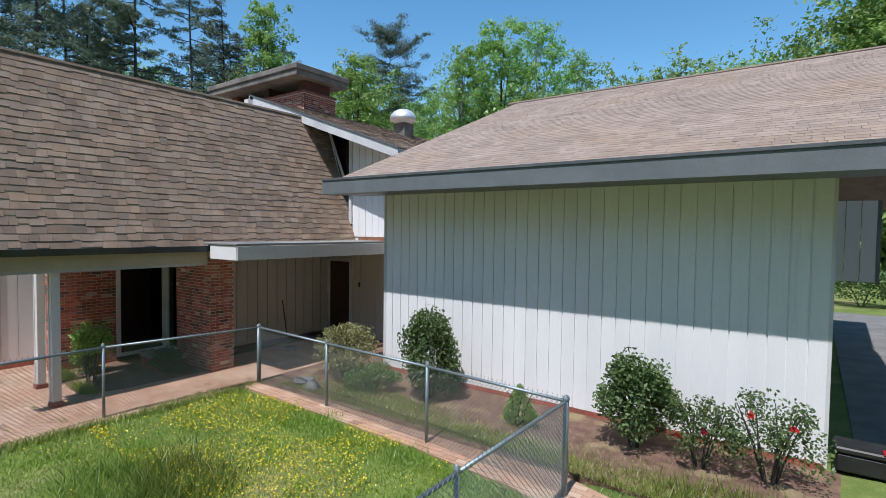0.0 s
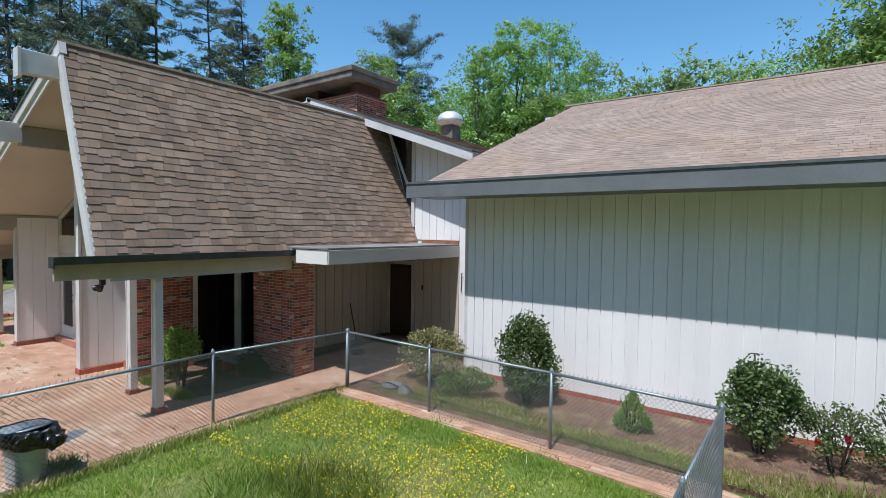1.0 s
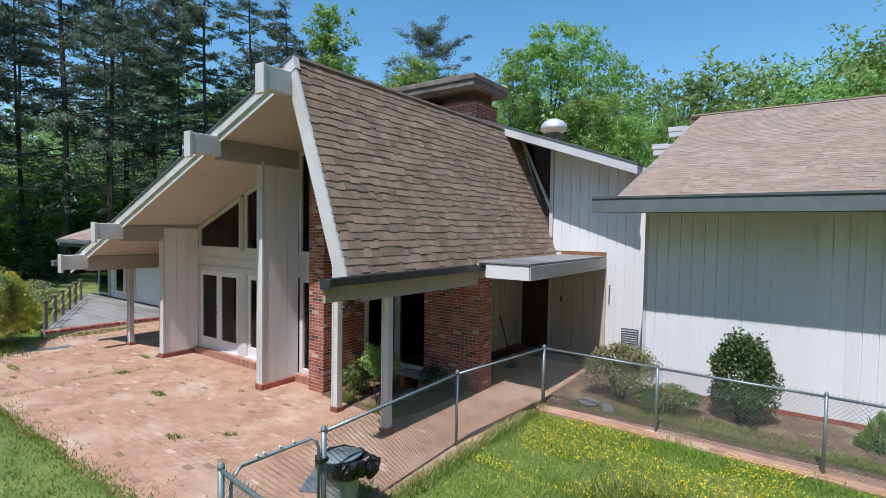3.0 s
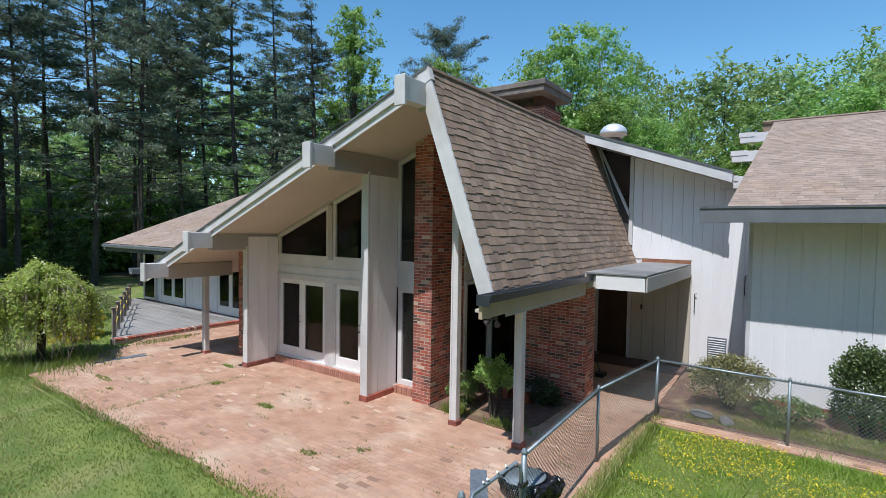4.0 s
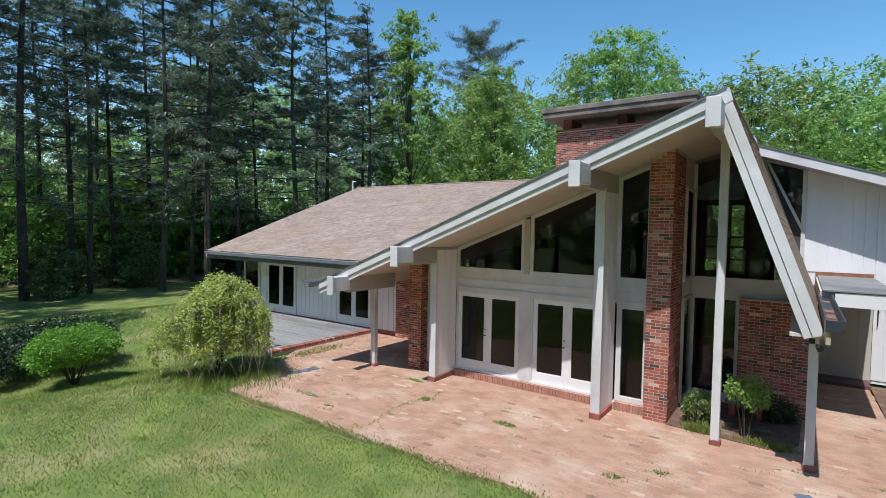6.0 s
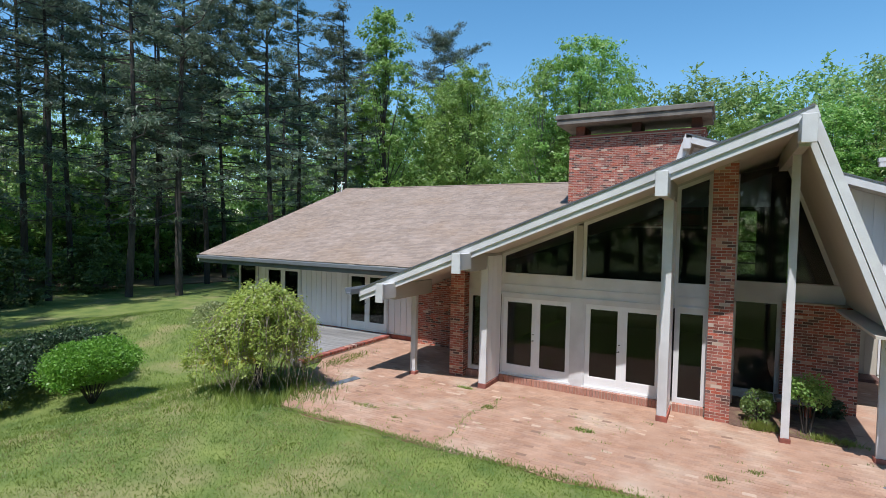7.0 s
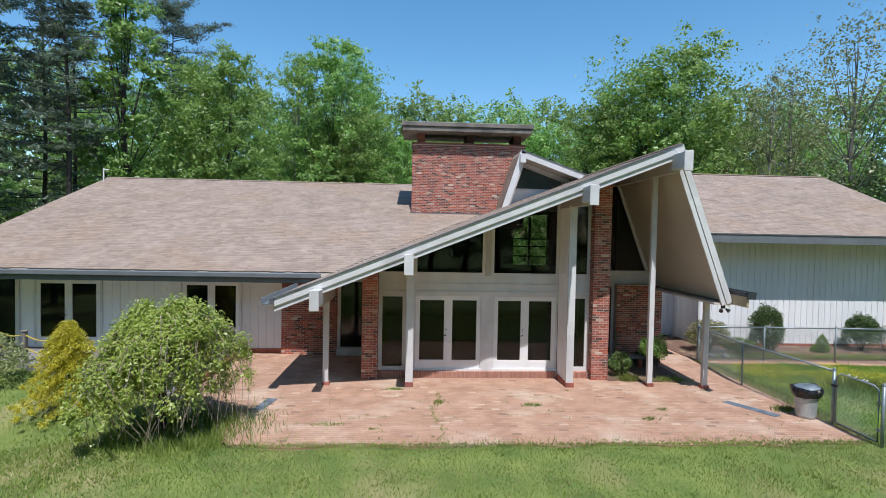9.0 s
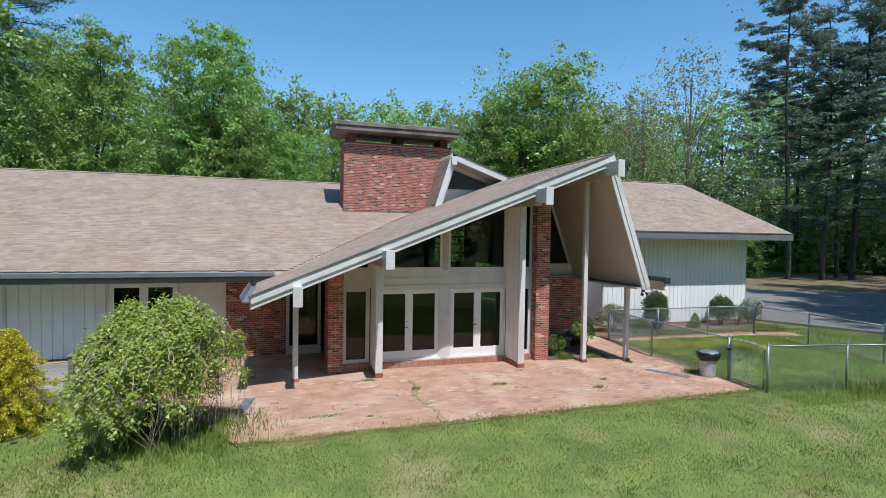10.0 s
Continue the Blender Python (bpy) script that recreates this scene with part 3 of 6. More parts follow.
def window(x0, x1, z0, zt, y, frame=0.07, depth=0.09, name="window", axis="x", label="dark glazed window in a white frame", material=None):
    """A glazed opening with a frame; zt(s) is the top of the opening at s."""
    zt = zt if callable(zt) else (lambda s, v=zt: v)
    ax = "y" if axis == "x" else "x"
    m = material or TRIM
    f = frame
    pane = part(name, prismm([(x0 + f * 0.6, z0 + f * 0.6), (x1 - f * 0.6, z0 + f * 0.6), (x1 - f * 0.6, zt(x1) - f * 0.6), (x0 + f * 0.6, max(zt(x0) - f * 0.6, z0 + f * 0.62))], ax, y + depth * 0.5, y + depth * 0.5 + 0.008), GLASS, house, label)
    pane.visible_shadow = False
    part("sill", prismm([(x0, z0), (x1, z0), (x1, z0 + f), (x0, z0 + f)], ax, y, y + depth), m, pane)
    part("head", prismm([(x0, zt(x0)), (x1, zt(x1)), (x1, zt(x1) - f), (x0, zt(x0) - f)], ax, y, y + depth), m, pane)
    for s0, s1 in ((x0, x0 + f), (x1 - f, x1)):
        if zt(s0) - f > z0 + f + 0.01 or zt(s1) - f > z0 + f + 0.01:
            part("jamb", prismm([(s0, z0 + f), (s1, z0 + f), (s1, max(zt(s1) - f, z0 + f + 0.01)), (s0, max(zt(s0) - f, z0 + f + 0.01))], ax, y + 0.002, y + depth - 0.002), m, pane)
    return pane


def door_leaf(x0, x1, z0, z1, y, handle=0, material=None):
    m = material or WHITE
    g = part("door", boxm(x0 + 0.10, x1 - 0.10, y + 0.02, y + 0.028, z0 + 0.22, z1 - 0.11), GLASS, house, "white glazed patio door, closed")
    g.visible_shadow = False
    for a, b, c, d, nm in ((x0, x0 + 0.115, z0, z1, "stile"), (x1 - 0.115, x1, z0, z1, "stile"), (x0 + 0.115, x1 - 0.115, z0, z0 + 0.24, "bottom_rail"), (x0 + 0.115, x1 - 0.115, z1 - 0.12, z1, "top_rail")):
        part(nm, boxm(a, b, y + (0.002 if nm == "stile" else 0.0), y + 0.045, c, d, 0.003), m, g)
    if handle:
        hx = x0 + 0.06 if handle < 0 else x1 - 0.06
        bm = bmesh.new()
        tube(bm, [(hx, y, z0 + 0.95), (hx, y - 0.06, z0 + 0.95)], 0.015, sides=8)
        tube(bm, [(hx, y - 0.055, z0 + 0.95), (hx + handle * -0.09, y - 0.055, z0 + 0.94)], 0.011, sides=8)
        lathe(bm, [(0.022, 0), (0.022, 0.02)], (hx, y - 0.01, z0 + 1.1), 10)
        part("handle", bm, BLACK, g, "dark door handle")
    return g


# glazed front between the piers
GY = 4.1
zu = lambda x: z_front(x) - 0.30
wall_g = part("wall", boxm(-19.44, -13.47, GY, GY + 0.10, 2.38, 2.86), TRIM, house, "white boarded band between the glazing")
part("trim_board", boxm(-19.44, -13.47, GY - 0.02, GY, 2.60, 2.64), TRIM, wall_g)
part("trim_board", boxm(-19.44, -13.47, GY - 0.03, GY, 2.36, 2.42), TRIM, wall_g)
base = part("wall_base", boxm(-19.44, -13.47, GY - 0.10, GY + 0.12, -0.05, 0.17, 0.004), MORTAR, house, "brick threshold course")
for k in range(83):
    bx = -19.43 + k * 0.0715
    if not any(abs(bx + 0.03 - xx) < 0.13 for xx in (-18.55, -14.28)):
        part("brick", boxm(bx, bx + 0.062, GY - 0.125, GY + 0.02, 0.0, 0.178, 0.004), STEP_BRICK, base)
for x0, x1 in ((-19.44, -18.66), (-14.16, -13.47)):
    window(x0, x1, 0.18, 2.36, GY, frame=0.11)
for x0, x1 in ((-18.45, -16.52), (-16.24, -14.38)):
    mid = (x0 + x1) / 2
    part("door_frame", boxm(x0, x1, GY - 0.01, GY + 0.1, 2.28, 2.36), TRIM, house)
    part("door_sill", boxm(x0, x1, GY - 0.03, GY + 0.1, 0.18, 0.23), WHITE, house)
    for a, b in ((x0, x0 + 0.05), (x1 - 0.05, x1)):
        part("door_jamb", boxm(a, b, GY - 0.01, GY + 0.1, 0.23, 2.28), TRIM, house)
    door_leaf(x0 + 0.05, mid, 0.23, 2.28, GY + 0.02, handle=1)
    door_leaf(mid, x1 - 0.05, 0.23, 2.28, GY + 0.02, handle=0)
part("mullion", boxm(-16.52, -16.24, GY - 0.02, GY + 0.1, 0.18, 2.38), TRIM, house)
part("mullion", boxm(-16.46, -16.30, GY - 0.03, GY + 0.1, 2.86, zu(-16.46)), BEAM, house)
for x0, x1 in ((-19.44, -18.64), (-18.46, -16.46), (-16.30, -14.36), (-14.20, -13.47)):
    window(x0, x1, 2.86, zu, GY, frame=0.085)
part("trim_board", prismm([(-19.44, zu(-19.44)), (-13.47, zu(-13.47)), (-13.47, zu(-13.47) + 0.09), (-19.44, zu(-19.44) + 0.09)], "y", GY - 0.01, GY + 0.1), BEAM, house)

# recess right of the pier: glazed return, upper triangle, brick wall
window(5.0, 6.1, 0.12, 2.5, -13.03, axis="y", frame=0.08)
window(5.0, 6.1, 2.86, 5.0, -13.03, axis="y", frame=0.08)
part("wall", boxm(-13.1, -13.0, 5.0, 6.1, 2.5, 2.86), TRIM, house)
part("wall", boxm(-13.1, -13.0, 5.0, 6.1, 5.0, 5.7), TRIM, house)
xs_at = lambda z: -11.95 + (RIDGE_F - z) * SX / SZ - 0.18      # inner face of the steep side
part("wall", boxm(-13.0, xs_at(2.5), 6.1, 6.2, 2.5, 2.92), TRIM, house, "white boarded band between the glazing")
part("trim_board", boxm(-13.0, xs_at(2.7), 6.07, 6.1, 2.86, 2.93), TRIM, house)
tri = part("window", prismm([(-13.0, 2.95), (xs_at(2.95) - 0.02, 2.95), (xs_at(5.8) - 0.02, 5.8), (-13.0, 5.6)], "y", 6.13, 6.138), GLASS, house, "tall triangular window under the steep roof")
tri.visible_shadow = False
part("jamb", prismm([(xs_at(2.95) - 0.06, 2.95), (xs_at(2.95) + 0.06, 2.95), (xs_at(5.85) + 0.06, 5.85), (xs_at(5.85) - 0.06, 5.85)], "y", 6.08, 6.2), TRIM, tri)
part("jamb", boxm(-13.0, -12.93, 6.08, 6.2, 2.95, 5.6), TRIM, tri)
window(-13.0, -11.95, 0.12, 2.5, 6.1, frame=0.09)
part("sill", boxm(-13.0, -11.95, 6.02, 6.2, -0.02, 0.12), TRIM, house)
wall_b = part("wall", boxm(-11.95, -10.47, 5.87, 6.4, -0.05, 2.5), MORTAR, house, "red brick wall under the eave")
bricked(wall_b, (-11.95, 5.87, 0), (1, 0, 0), 1.48, 2.5, (0, -1, 0), loose=250, seed=21)
bricked(wall_b, (-10.47, 5.87, 0), (0, 1, 0), 0.53, 2.5, (1, 0, 0), seed=22)
# eave of the steep side, with gutter and lining board
part("eave_board", boxm(-10.52, -10.46, 1.60, 5.8, 2.40, 2.655, 0.004), EAVE, house, "cream eave board with shade in its olive tone")
part("eave_soffit", boxm(-10.95, -10.52, FR, 5.86, 2.38, 2.43), SOFFIT, house)
part("eave_strip", boxm(-10.50, -10.475, 2.35, 5.8, 2.345, 2.40), BEAM, house)
gut = bmesh.new()
prism(gut, [(x_, z_ + 0.235) for x_, z_ in ((-10.53, 2.42), (-10.53, 2.52), (-10.50, 2.52), (-10.48, 2.45), (-10.36, 2.45), (-10.32, 2.53), (-10.30, 2.53), (-10.33, 2.41))], "y", 1.56, 5.78)
gutter = part("gutter", gut, GUTTER_DARK, house, "dark metal gutter")
part("end_cap", boxm(-10.53, -10.32, 1.555, 1.575, 2.60, 2.76), GUTTER_DARK, gutter)
for y0, y1 in ((1.75, 2.15), (2.35, 2.8), (3.1, 3.45), (4.6, 4.9)):
    part("rust_patch", boxm(-10.50, -10.37, y0, y1, 2.687, 2.691), RUST, gutter)

part("gutter", prismm([(-21.77, 2.30), (-21.77, 2.44), (-21.79, 2.44), (-21.81, 2.33), (-21.93, 2.34), (-21.98, 2.46), (-22.0, 2.46), (-21.95, 2.30)], "y", 1.8, 5.4), FASCIA, house, "grey metal eaves gutter")

# flat porch roof and entrance
porch = part("porch_roof", boxm(-10.5, -9.28, 5.8, 10.350, 2.52, 2.80), SOFFIT, house, "flat grey porch roof with white fascia")
part("roof_sheet", boxm(-10.46, -9.24, 5.72, 10.350, 2.80, 2.84, 0.005), FLASH, porch)
part("fascia", boxm(-10.25, -9.26, 5.74, 5.80, 2.50, 2.79, 0.004), WHITE, porch)
# side board greyed: the shade on this face is put into its colour
part("fascia", boxm(-9.28, -9.23, 5.74, 10.350, 2.50, 2.79, 0.004), BEAM, porch)
part("flashing", boxm(-10.5, -9.24, 10.290, 10.350, 2.84, 2.93), RUST, porch, "rusted flashing")
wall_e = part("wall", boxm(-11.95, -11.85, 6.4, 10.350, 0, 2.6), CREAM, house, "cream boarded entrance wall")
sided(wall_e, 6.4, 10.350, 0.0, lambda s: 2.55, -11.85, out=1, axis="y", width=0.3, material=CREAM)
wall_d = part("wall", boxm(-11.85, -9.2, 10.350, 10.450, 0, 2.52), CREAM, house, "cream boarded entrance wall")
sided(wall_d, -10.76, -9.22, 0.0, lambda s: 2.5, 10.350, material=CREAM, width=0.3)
d = part("door", boxm(-11.70, -10.86, 10.310, 10.350, 0.08, 2.2, 0.004), DOORWOOD, house, "dark brown wooden entrance door, closed")
for k in range(3):
    part("door_panel", boxm(-11.60, -10.96, 10.300, 10.312, 0.25 + k * 0.65, 0.8 + k * 0.65, 0.006), DOORWOOD, d)
for a, b, c, e in ((-11.81, -11.70, 0.0, 2.3), (-10.86, -10.76, 0.0, 2.3), (-11.70, -10.86, 2.2, 2.3)):
    part("door_frame", boxm(a, b, 10.280, 10.350, c, e), TRIM, d)
part("bell_box", boxm(-10.5, -10.46, 10.300, 10.340, 1.50, 1.64, 0.004), BLACK, house)
part("brick_step", boxm(-11.85, -9.25, 9.550, 10.330, -0.02, 0.08, 0.006), BRICK_PIECE, house)

# back roof with the mirrored gable
BR = 9.45
part("roof", slab([(-14.43, BR), (-8.3, BR), (-8.3, 17.5), (-14.43, 17.5)], lambda x, y: z_back(x), 0.24, 0.02), SOFFIT, house, "brown shingle roof")
roof_c = house.children[-1]
bslope = math.hypot(1, 0.347)
shingled(roof_c, "shingles", (-8.3, BR - 0.02, z_back(-8.3) + 0.004), (0, 1, 0), (-1, 0, 0.347), int(6.13 * bslope / 0.145), 0.145, lambda v: (0.0, 8.0), SHINGLE, seed=7)
part("rake_board", prismm([(-14.43, z_back(-14.43)), (-8.25, z_back(-8.25)), (-8.25, z_back(-8.25) - 0.26), (-14.43, z_back(-14.43) - 0.26)], "y", BR, BR - 0.05), TRIM, house)
part("rake_edge", prismm([(-14.43, z_back(-14.43) + 0.025), (-8.25, z_back(-8.25) + 0.025), (-8.25, z_back(-8.25) - 0.02), (-14.43, z_back(-14.43) - 0.02)], "y", BR, BR - 0.07), GUTTER, house)
LX, LZ = -0.78, -2.5
roof_d = part("roof", prismm([(-14.43, 7.28), (-14.43 + LX, 7.28 + LZ), (-14.43 + LX + 0.25, 7.28 + LZ), (-14.18, 7.16)], "y", BR, 17.5), SOFFIT, house)
shingled(roof_d, "shingles", (-14.43 + LX - 0.006, BR - 0.02, 7.28 + LZ), (0, 1, 0), (-LX, 0, -LZ), int(math.hypot(LX, LZ) / 0.146), 0.146, lambda v: (0.0, 8.0), SHINGLE_TAN, seed=8)
ll = math.hypot(LX, LZ)
nn = Vector((-LZ / ll, LX / ll))
a, b = Vector((-14.45, 7.30)), Vector((-14.45 + LX, 7.30 + LZ))
part("rake_board", prismm([tuple(p) for p in (a, b, b + nn * 0.22, a + nn * 0.22)], "y", BR, BR - 0.05), TRIM, house)
part("beam_end", boxm(-14.50, -14.28, BR - 0.2, BR + 0.1, 6.80, 7.14, 0.006), TRIM, house)
w = part("wall", prismm([(-15.0, 5.0), (-12.0, 5.0), (-12.0, z_back(-12.0) - 0.24), (-14.4, z_back(-14.4) - 0.24)], "y", 10.350, 10.450), SIDING, house)
g = part("window", prismm([(-14.55, 5.9), (-12.6, 5.9), (-12.6, 6.25), (-14.38, 6.86)], "y", 10.280, 10.290), GLASS, house, "small gable window under the roof")
for q in ([(-14.62, 5.8), (-14.53, 5.8), (-14.34, 6.9), (-14.43, 6.9)], [(-14.43, 6.92), (-12.5, 6.25), (-12.5, 6.17), (-14.43, 6.84)]):
    part("jamb", prismm(q, "y", 10.250, 10.350), TRIM, g)

# wall under the back roof, towards the garage
wall_s = part("wall", prismm([(-11.2, 2.55), (-7.75, 2.55), (-7.75, z_back(-8.3) - 0.24), (-8.3, z_back(-8.3) - 0.24), (-12.0, z_back(-12.0) - 0.24)], "y", 10.350, 10.450), SIDING, house, "white boarded wall with vertical grooves")
sided(wall_s, -10.78, -9.22, 2.94, lambda s: z_back(max(min(s, -8.3), -12)) - 0.25, 10.350, width=0.26)
sided(wall_s, -9.22, -7.76, 0.1, lambda s: z_back(max(min(s, -8.3), -12)) - 0.25, 10.350, width=0.26)
part("wall", boxm(-9.22, -7.76, 10.350, 10.450, 0.0, 2.549), SIDING, house)
gt = part("window", prismm([(-11.72, 6.05), (-10.86, 5.76), (-10.86, 4.3)], "y", 10.280, 10.288), GLASS, house, "triangular window beside the steep roof")
part("jamb", boxm(-10.88, -10.78, 10.270, 10.350, 3.3, 5.8), TRIM, gt)
part("jamb", prismm([(-11.80, 6.10), (-11.72, 6.10), (-10.86, 4.22), (-10.86, 4.05)], "y", 10.270, 10.350), TRIM, gt)
# thin dark sheet painted as the shade behind the pane
part("backing", prismm([(-11.8, 6.1), (-10.8, 5.78), (-10.8, 3.2)], "y", 10.335, 10.340), ROOM_SHADE, gt)

# chimney
ch = part("chimney", boxm(-18.65, -13.95, 11.1, 12.5, 4.3, 7.72), MORTAR, house, "broad red brick chimney with a flat slab cap")
bricked(ch, (-18.65, 11.1, 4.35), (1, 0, 0), 4.7, 3.38, (0, -1, 0), loose=300, seed=31)
bricked(ch, (-18.65, 12.5, 4.35), (0, -1, 0), 1.4, 3.38, (-1, 0, 0), seed=32)
bricked(ch, (-13.95, 11.1, 4.35), (0, 1, 0), 1.4, 3.38, (1, 0, 0), seed=33)
part("ledge", boxm(-18.68, -13.92, 11.07, 12.53, 7.72, 7.79, 0.006), BRICK_PIECE, ch)
for x in (-18.45, -16.4, -14.4):
    part("cap_pier", boxm(x, x + 0.32, 11.25, 12.35, 7.79, 8.17), BRICK_PIECE, ch)
part("cap", boxm(-19.05, -13.75, 10.65, 12.9, 8.17, 8.36, 0.015), CONCRETE, ch, "dark concrete cap slab")
part("cap_rim", boxm(-19.1, -13.7, 10.6, 12.95, 8.36, 8.54, 0.02), CONCRETE, ch)
part("flashing", boxm(-18.72, -13.95, 11.02, 11.1, z_main(11.02) - 0.02, z_main(11.02) + 0.06), GUTTER, ch)

# round roof vent
v = part("roof_vent", boxm(-13.1, -12.55, 14.65, 15.2, 6.4, 7.18, 0.01), CONCRETE, house, "bright domed metal roof vent on a dark box")
bm = lathe(bmesh.new(), [(0.36, 0), (0.36, 0.10), (0.50, 0.10), (0.50, 0.20), (0.46, 0.32), (0.36, 0.43), (0.20, 0.51), (0.02, 0.53)], (-12.83, 14.9, 7.2), 28)
part("dome", bm, STEEL, v, smooth=True)

# long wing
roof_m = part("roof", slab([(-33.3, EAVE_MY), (-20.9, EAVE_MY), (-18, valley_y(-18)), (-14.2, valley_y(-14.2)), (-14.2, 15.2), (-33.3, 15.2)], lambda x, y: z_main(y), 0.2, 0.02), SOFFIT, house, "long light brown shingle roof")
part("roof", slab([(-33.3, 15.2), (-14.2, 15.2), (-14.2, 25), (-33.3, 25)], lambda x, y: z_main(30.4 - y), 0.2), SHINGLE_TAN, house)
mslope = math.hypot(1, SLOPE_M)
shingled(roof_m, "shingles", (-33.3, EAVE_MY - 0.02, EAVE_MZ + 0.004), (1, 0, 0), (0, 1, SLOPE_M), int(9.7 * mslope / 0.145), 0.145,
         lambda v: (0.0, 33.3 + min(-14.2, max(-21.0, -11.95 + (z_main(EAVE_MY + v / mslope) - RIDGE_F) / SLOPE_F))), SHINGLE_TAN, tab=0.2, seed=9, butt=0.0045)
part("ridge_cap", tube(bmesh.new(), [(-33.3, 15.2, z_main(15.2)), (-14.2, 15.2, z_main(15.2))], 0.06), SHINGLE_TAN, roof_m)
part("gutter", boxm(-33.3, -21.3, EAVE_MY - 0.12, EAVE_MY - 0.005, 2.60, 2.75, 0.02), FASCIA, house, "grey metal eaves gutter")
part("fascia", boxm(-33.3, -21.0, EAVE_MY, EAVE_MY + 0.04, 2.44, 2.64), FASCIA, house)
part("soffit", boxm(-33.3, -21.0, EAVE_MY + 0.04, 6.8, 2.46, 2.50), SOFFIT, house)
part("rake_board", prismm([(EAVE_MY, 2.74), (15.2, z_main(15.2) - 0.04), (15.2, z_main(15.2) - 0.3), (EAVE_MY, 2.48)], "x", -33.3, -33.36), TRIM, house)
wall_m = part("wall", boxm(-32.2, -22.75, 6.8, 6.95, 0.0, 2.5), SIDING, house, "white boarded wall with vertical grooves")
MW = 6.8
for x0, x1 in ((-28.45, -26.05), (-24.05, -22.75), (-31.0, -30.6)):
    sided(wall_m, x0, x1, 0.15, lambda s: 2.46, MW, width=0.27)
for x0, x1 in ((-26.02, -24.08), (-30.58, -28.48)):
    mid = (x0 + x1) / 2
    part("door_frame", boxm(x0, x1, MW - 0.05, MW, 2.32, 2.42), TRIM, house)
    part("door_sill", boxm(x0, x1, MW - 0.06, MW, 0.15, 0.24), WHITE, house)
    for a, b in ((x0, x0 + 0.07), (x1 - 0.07, x1)):
        part("door_jamb", boxm(a, b, MW - 0.05, MW, 0.24, 2.32), TRIM, house)
    # thin dark sheet in place of a shaded room behind the doors
    part("room_beyond", boxm(x0, x1, MW - 0.004, MW - 0.002, 0.2, 2.4), ROOM_SHADE, house)
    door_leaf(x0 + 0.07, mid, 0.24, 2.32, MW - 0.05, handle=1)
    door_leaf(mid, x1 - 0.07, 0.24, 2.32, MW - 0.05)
# same dark sheet for the end window, no room is built
part("room_beyond", boxm(-32.2, -31.05, MW - 0.004, MW - 0.002, 0.2, 2.4), ROOM_SHADE, house)
window(-32.2, -31.05, 0.2, 2.42, MW - 0.1, frame=0.08)
part("brick_footing", boxm(-32.2, -22.75, 6.74, 6.8, -0.05, 0.15), BRICK_PIECE, house)
# brick wall and window in the recess by the left pier
wall_l = part("wall", boxm(-22.75, -20.95, 6.6, 6.9, -0.05, 2.6), MORTAR, house, "red brick wall under the eave")
bricked(wall_l, (-22.75, 6.6, 0), (1, 0, 0), 1.8, 2.6, (0, -1, 0), seed=41)
window(-20.95, -19.86, 0.15, 2.5, 6.6, frame=0.1)
part("sill", boxm(-20.95, -19.86, 6.45, 6.62, 0.0, 0.22, 0.01), TRIM, house)
part("wall", boxm(-21.8, -19.86, 6.6, 6.7, 2.5, 3.2), SOFFIT, house)

# rooms behind the glass; walls coloured near black to stand for dim interiors
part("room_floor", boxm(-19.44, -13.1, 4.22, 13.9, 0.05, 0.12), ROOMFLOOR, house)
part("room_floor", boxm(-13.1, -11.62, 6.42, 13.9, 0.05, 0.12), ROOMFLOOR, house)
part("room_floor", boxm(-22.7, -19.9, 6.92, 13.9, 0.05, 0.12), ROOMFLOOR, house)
part("room_wall", boxm(-22.7, -13.8, 13.9, 14.0, 0.1, 5.78), ROOM_SHADE, house)
part("room_wall", boxm(-13.8, -11.6, 13.9, 14.0, 0.1, 2.6), ROOM_SHADE, house)
part("room_wall", boxm(-12.2, -11.6, 13.9, 14.0, 2.6, 5.0), ROOM_SHADE, house)
part("room_wall", boxm(-13.8, -11.6, 13.9, 14.0, 5.0, 6.2), ROOM_SHADE, house)
part("room_mullion", boxm(-13.08, -12.98, 13.9, 14.0, 2.6, 5.0), ROOM_SHADE, house)
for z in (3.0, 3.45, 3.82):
    part("room_rail", boxm(-13.8, -12.2, 13.85, 13.9, z, z + 0.06), ROOM_SHADE, house)
part("room_wall", boxm(-11.95, -11.87, 6.25, 13.9, 2.62, 5.95), ROOM_SHADE, house)
part("room_wall", boxm(-19.9, -19.8, 7.0, 13.9, 0.1, 3.2), ROOM_SHADE, house)

# ---- garage ----
garage = thing("garage", "white boarded garage wing with a brown shingle roof", "garage")
GWY = 8.45
wall = part("wall", prismm([(GWY, -0.1), (20.2, -0.1), (20.2, 3.9), (14.4, 6.8), (GWY, 4.2)], "x", -7.75, 0.22), SIDING, garage, "white boarded wall with vertical grooves, stained under the eave")
sided(wall, -7.75, 0.22, 0.10, lambda s: 4.0, GWY, width=0.235)
sided(wall, GWY + 0.02, 14.4, 0.1, lambda s: z_garage(s) - 0.3, -7.75, out=-1, axis="y", width=0.4)
part("wall_base", boxm(-7.74, 0.2, GWY - 0.02, GWY + 0.1, -0.15, 0.10), BRICK_PIECE, wall, "red brick base course")
part("corner_board", boxm(0.2, 0.245, GWY - 0.025, GWY + 0.1, 0.05, 4.0), TRIM, wall)
part("corner_board", boxm(-7.78, -7.70, GWY - 0.025, GWY + 0.08, 0.05, 4.0), TRIM, wall)
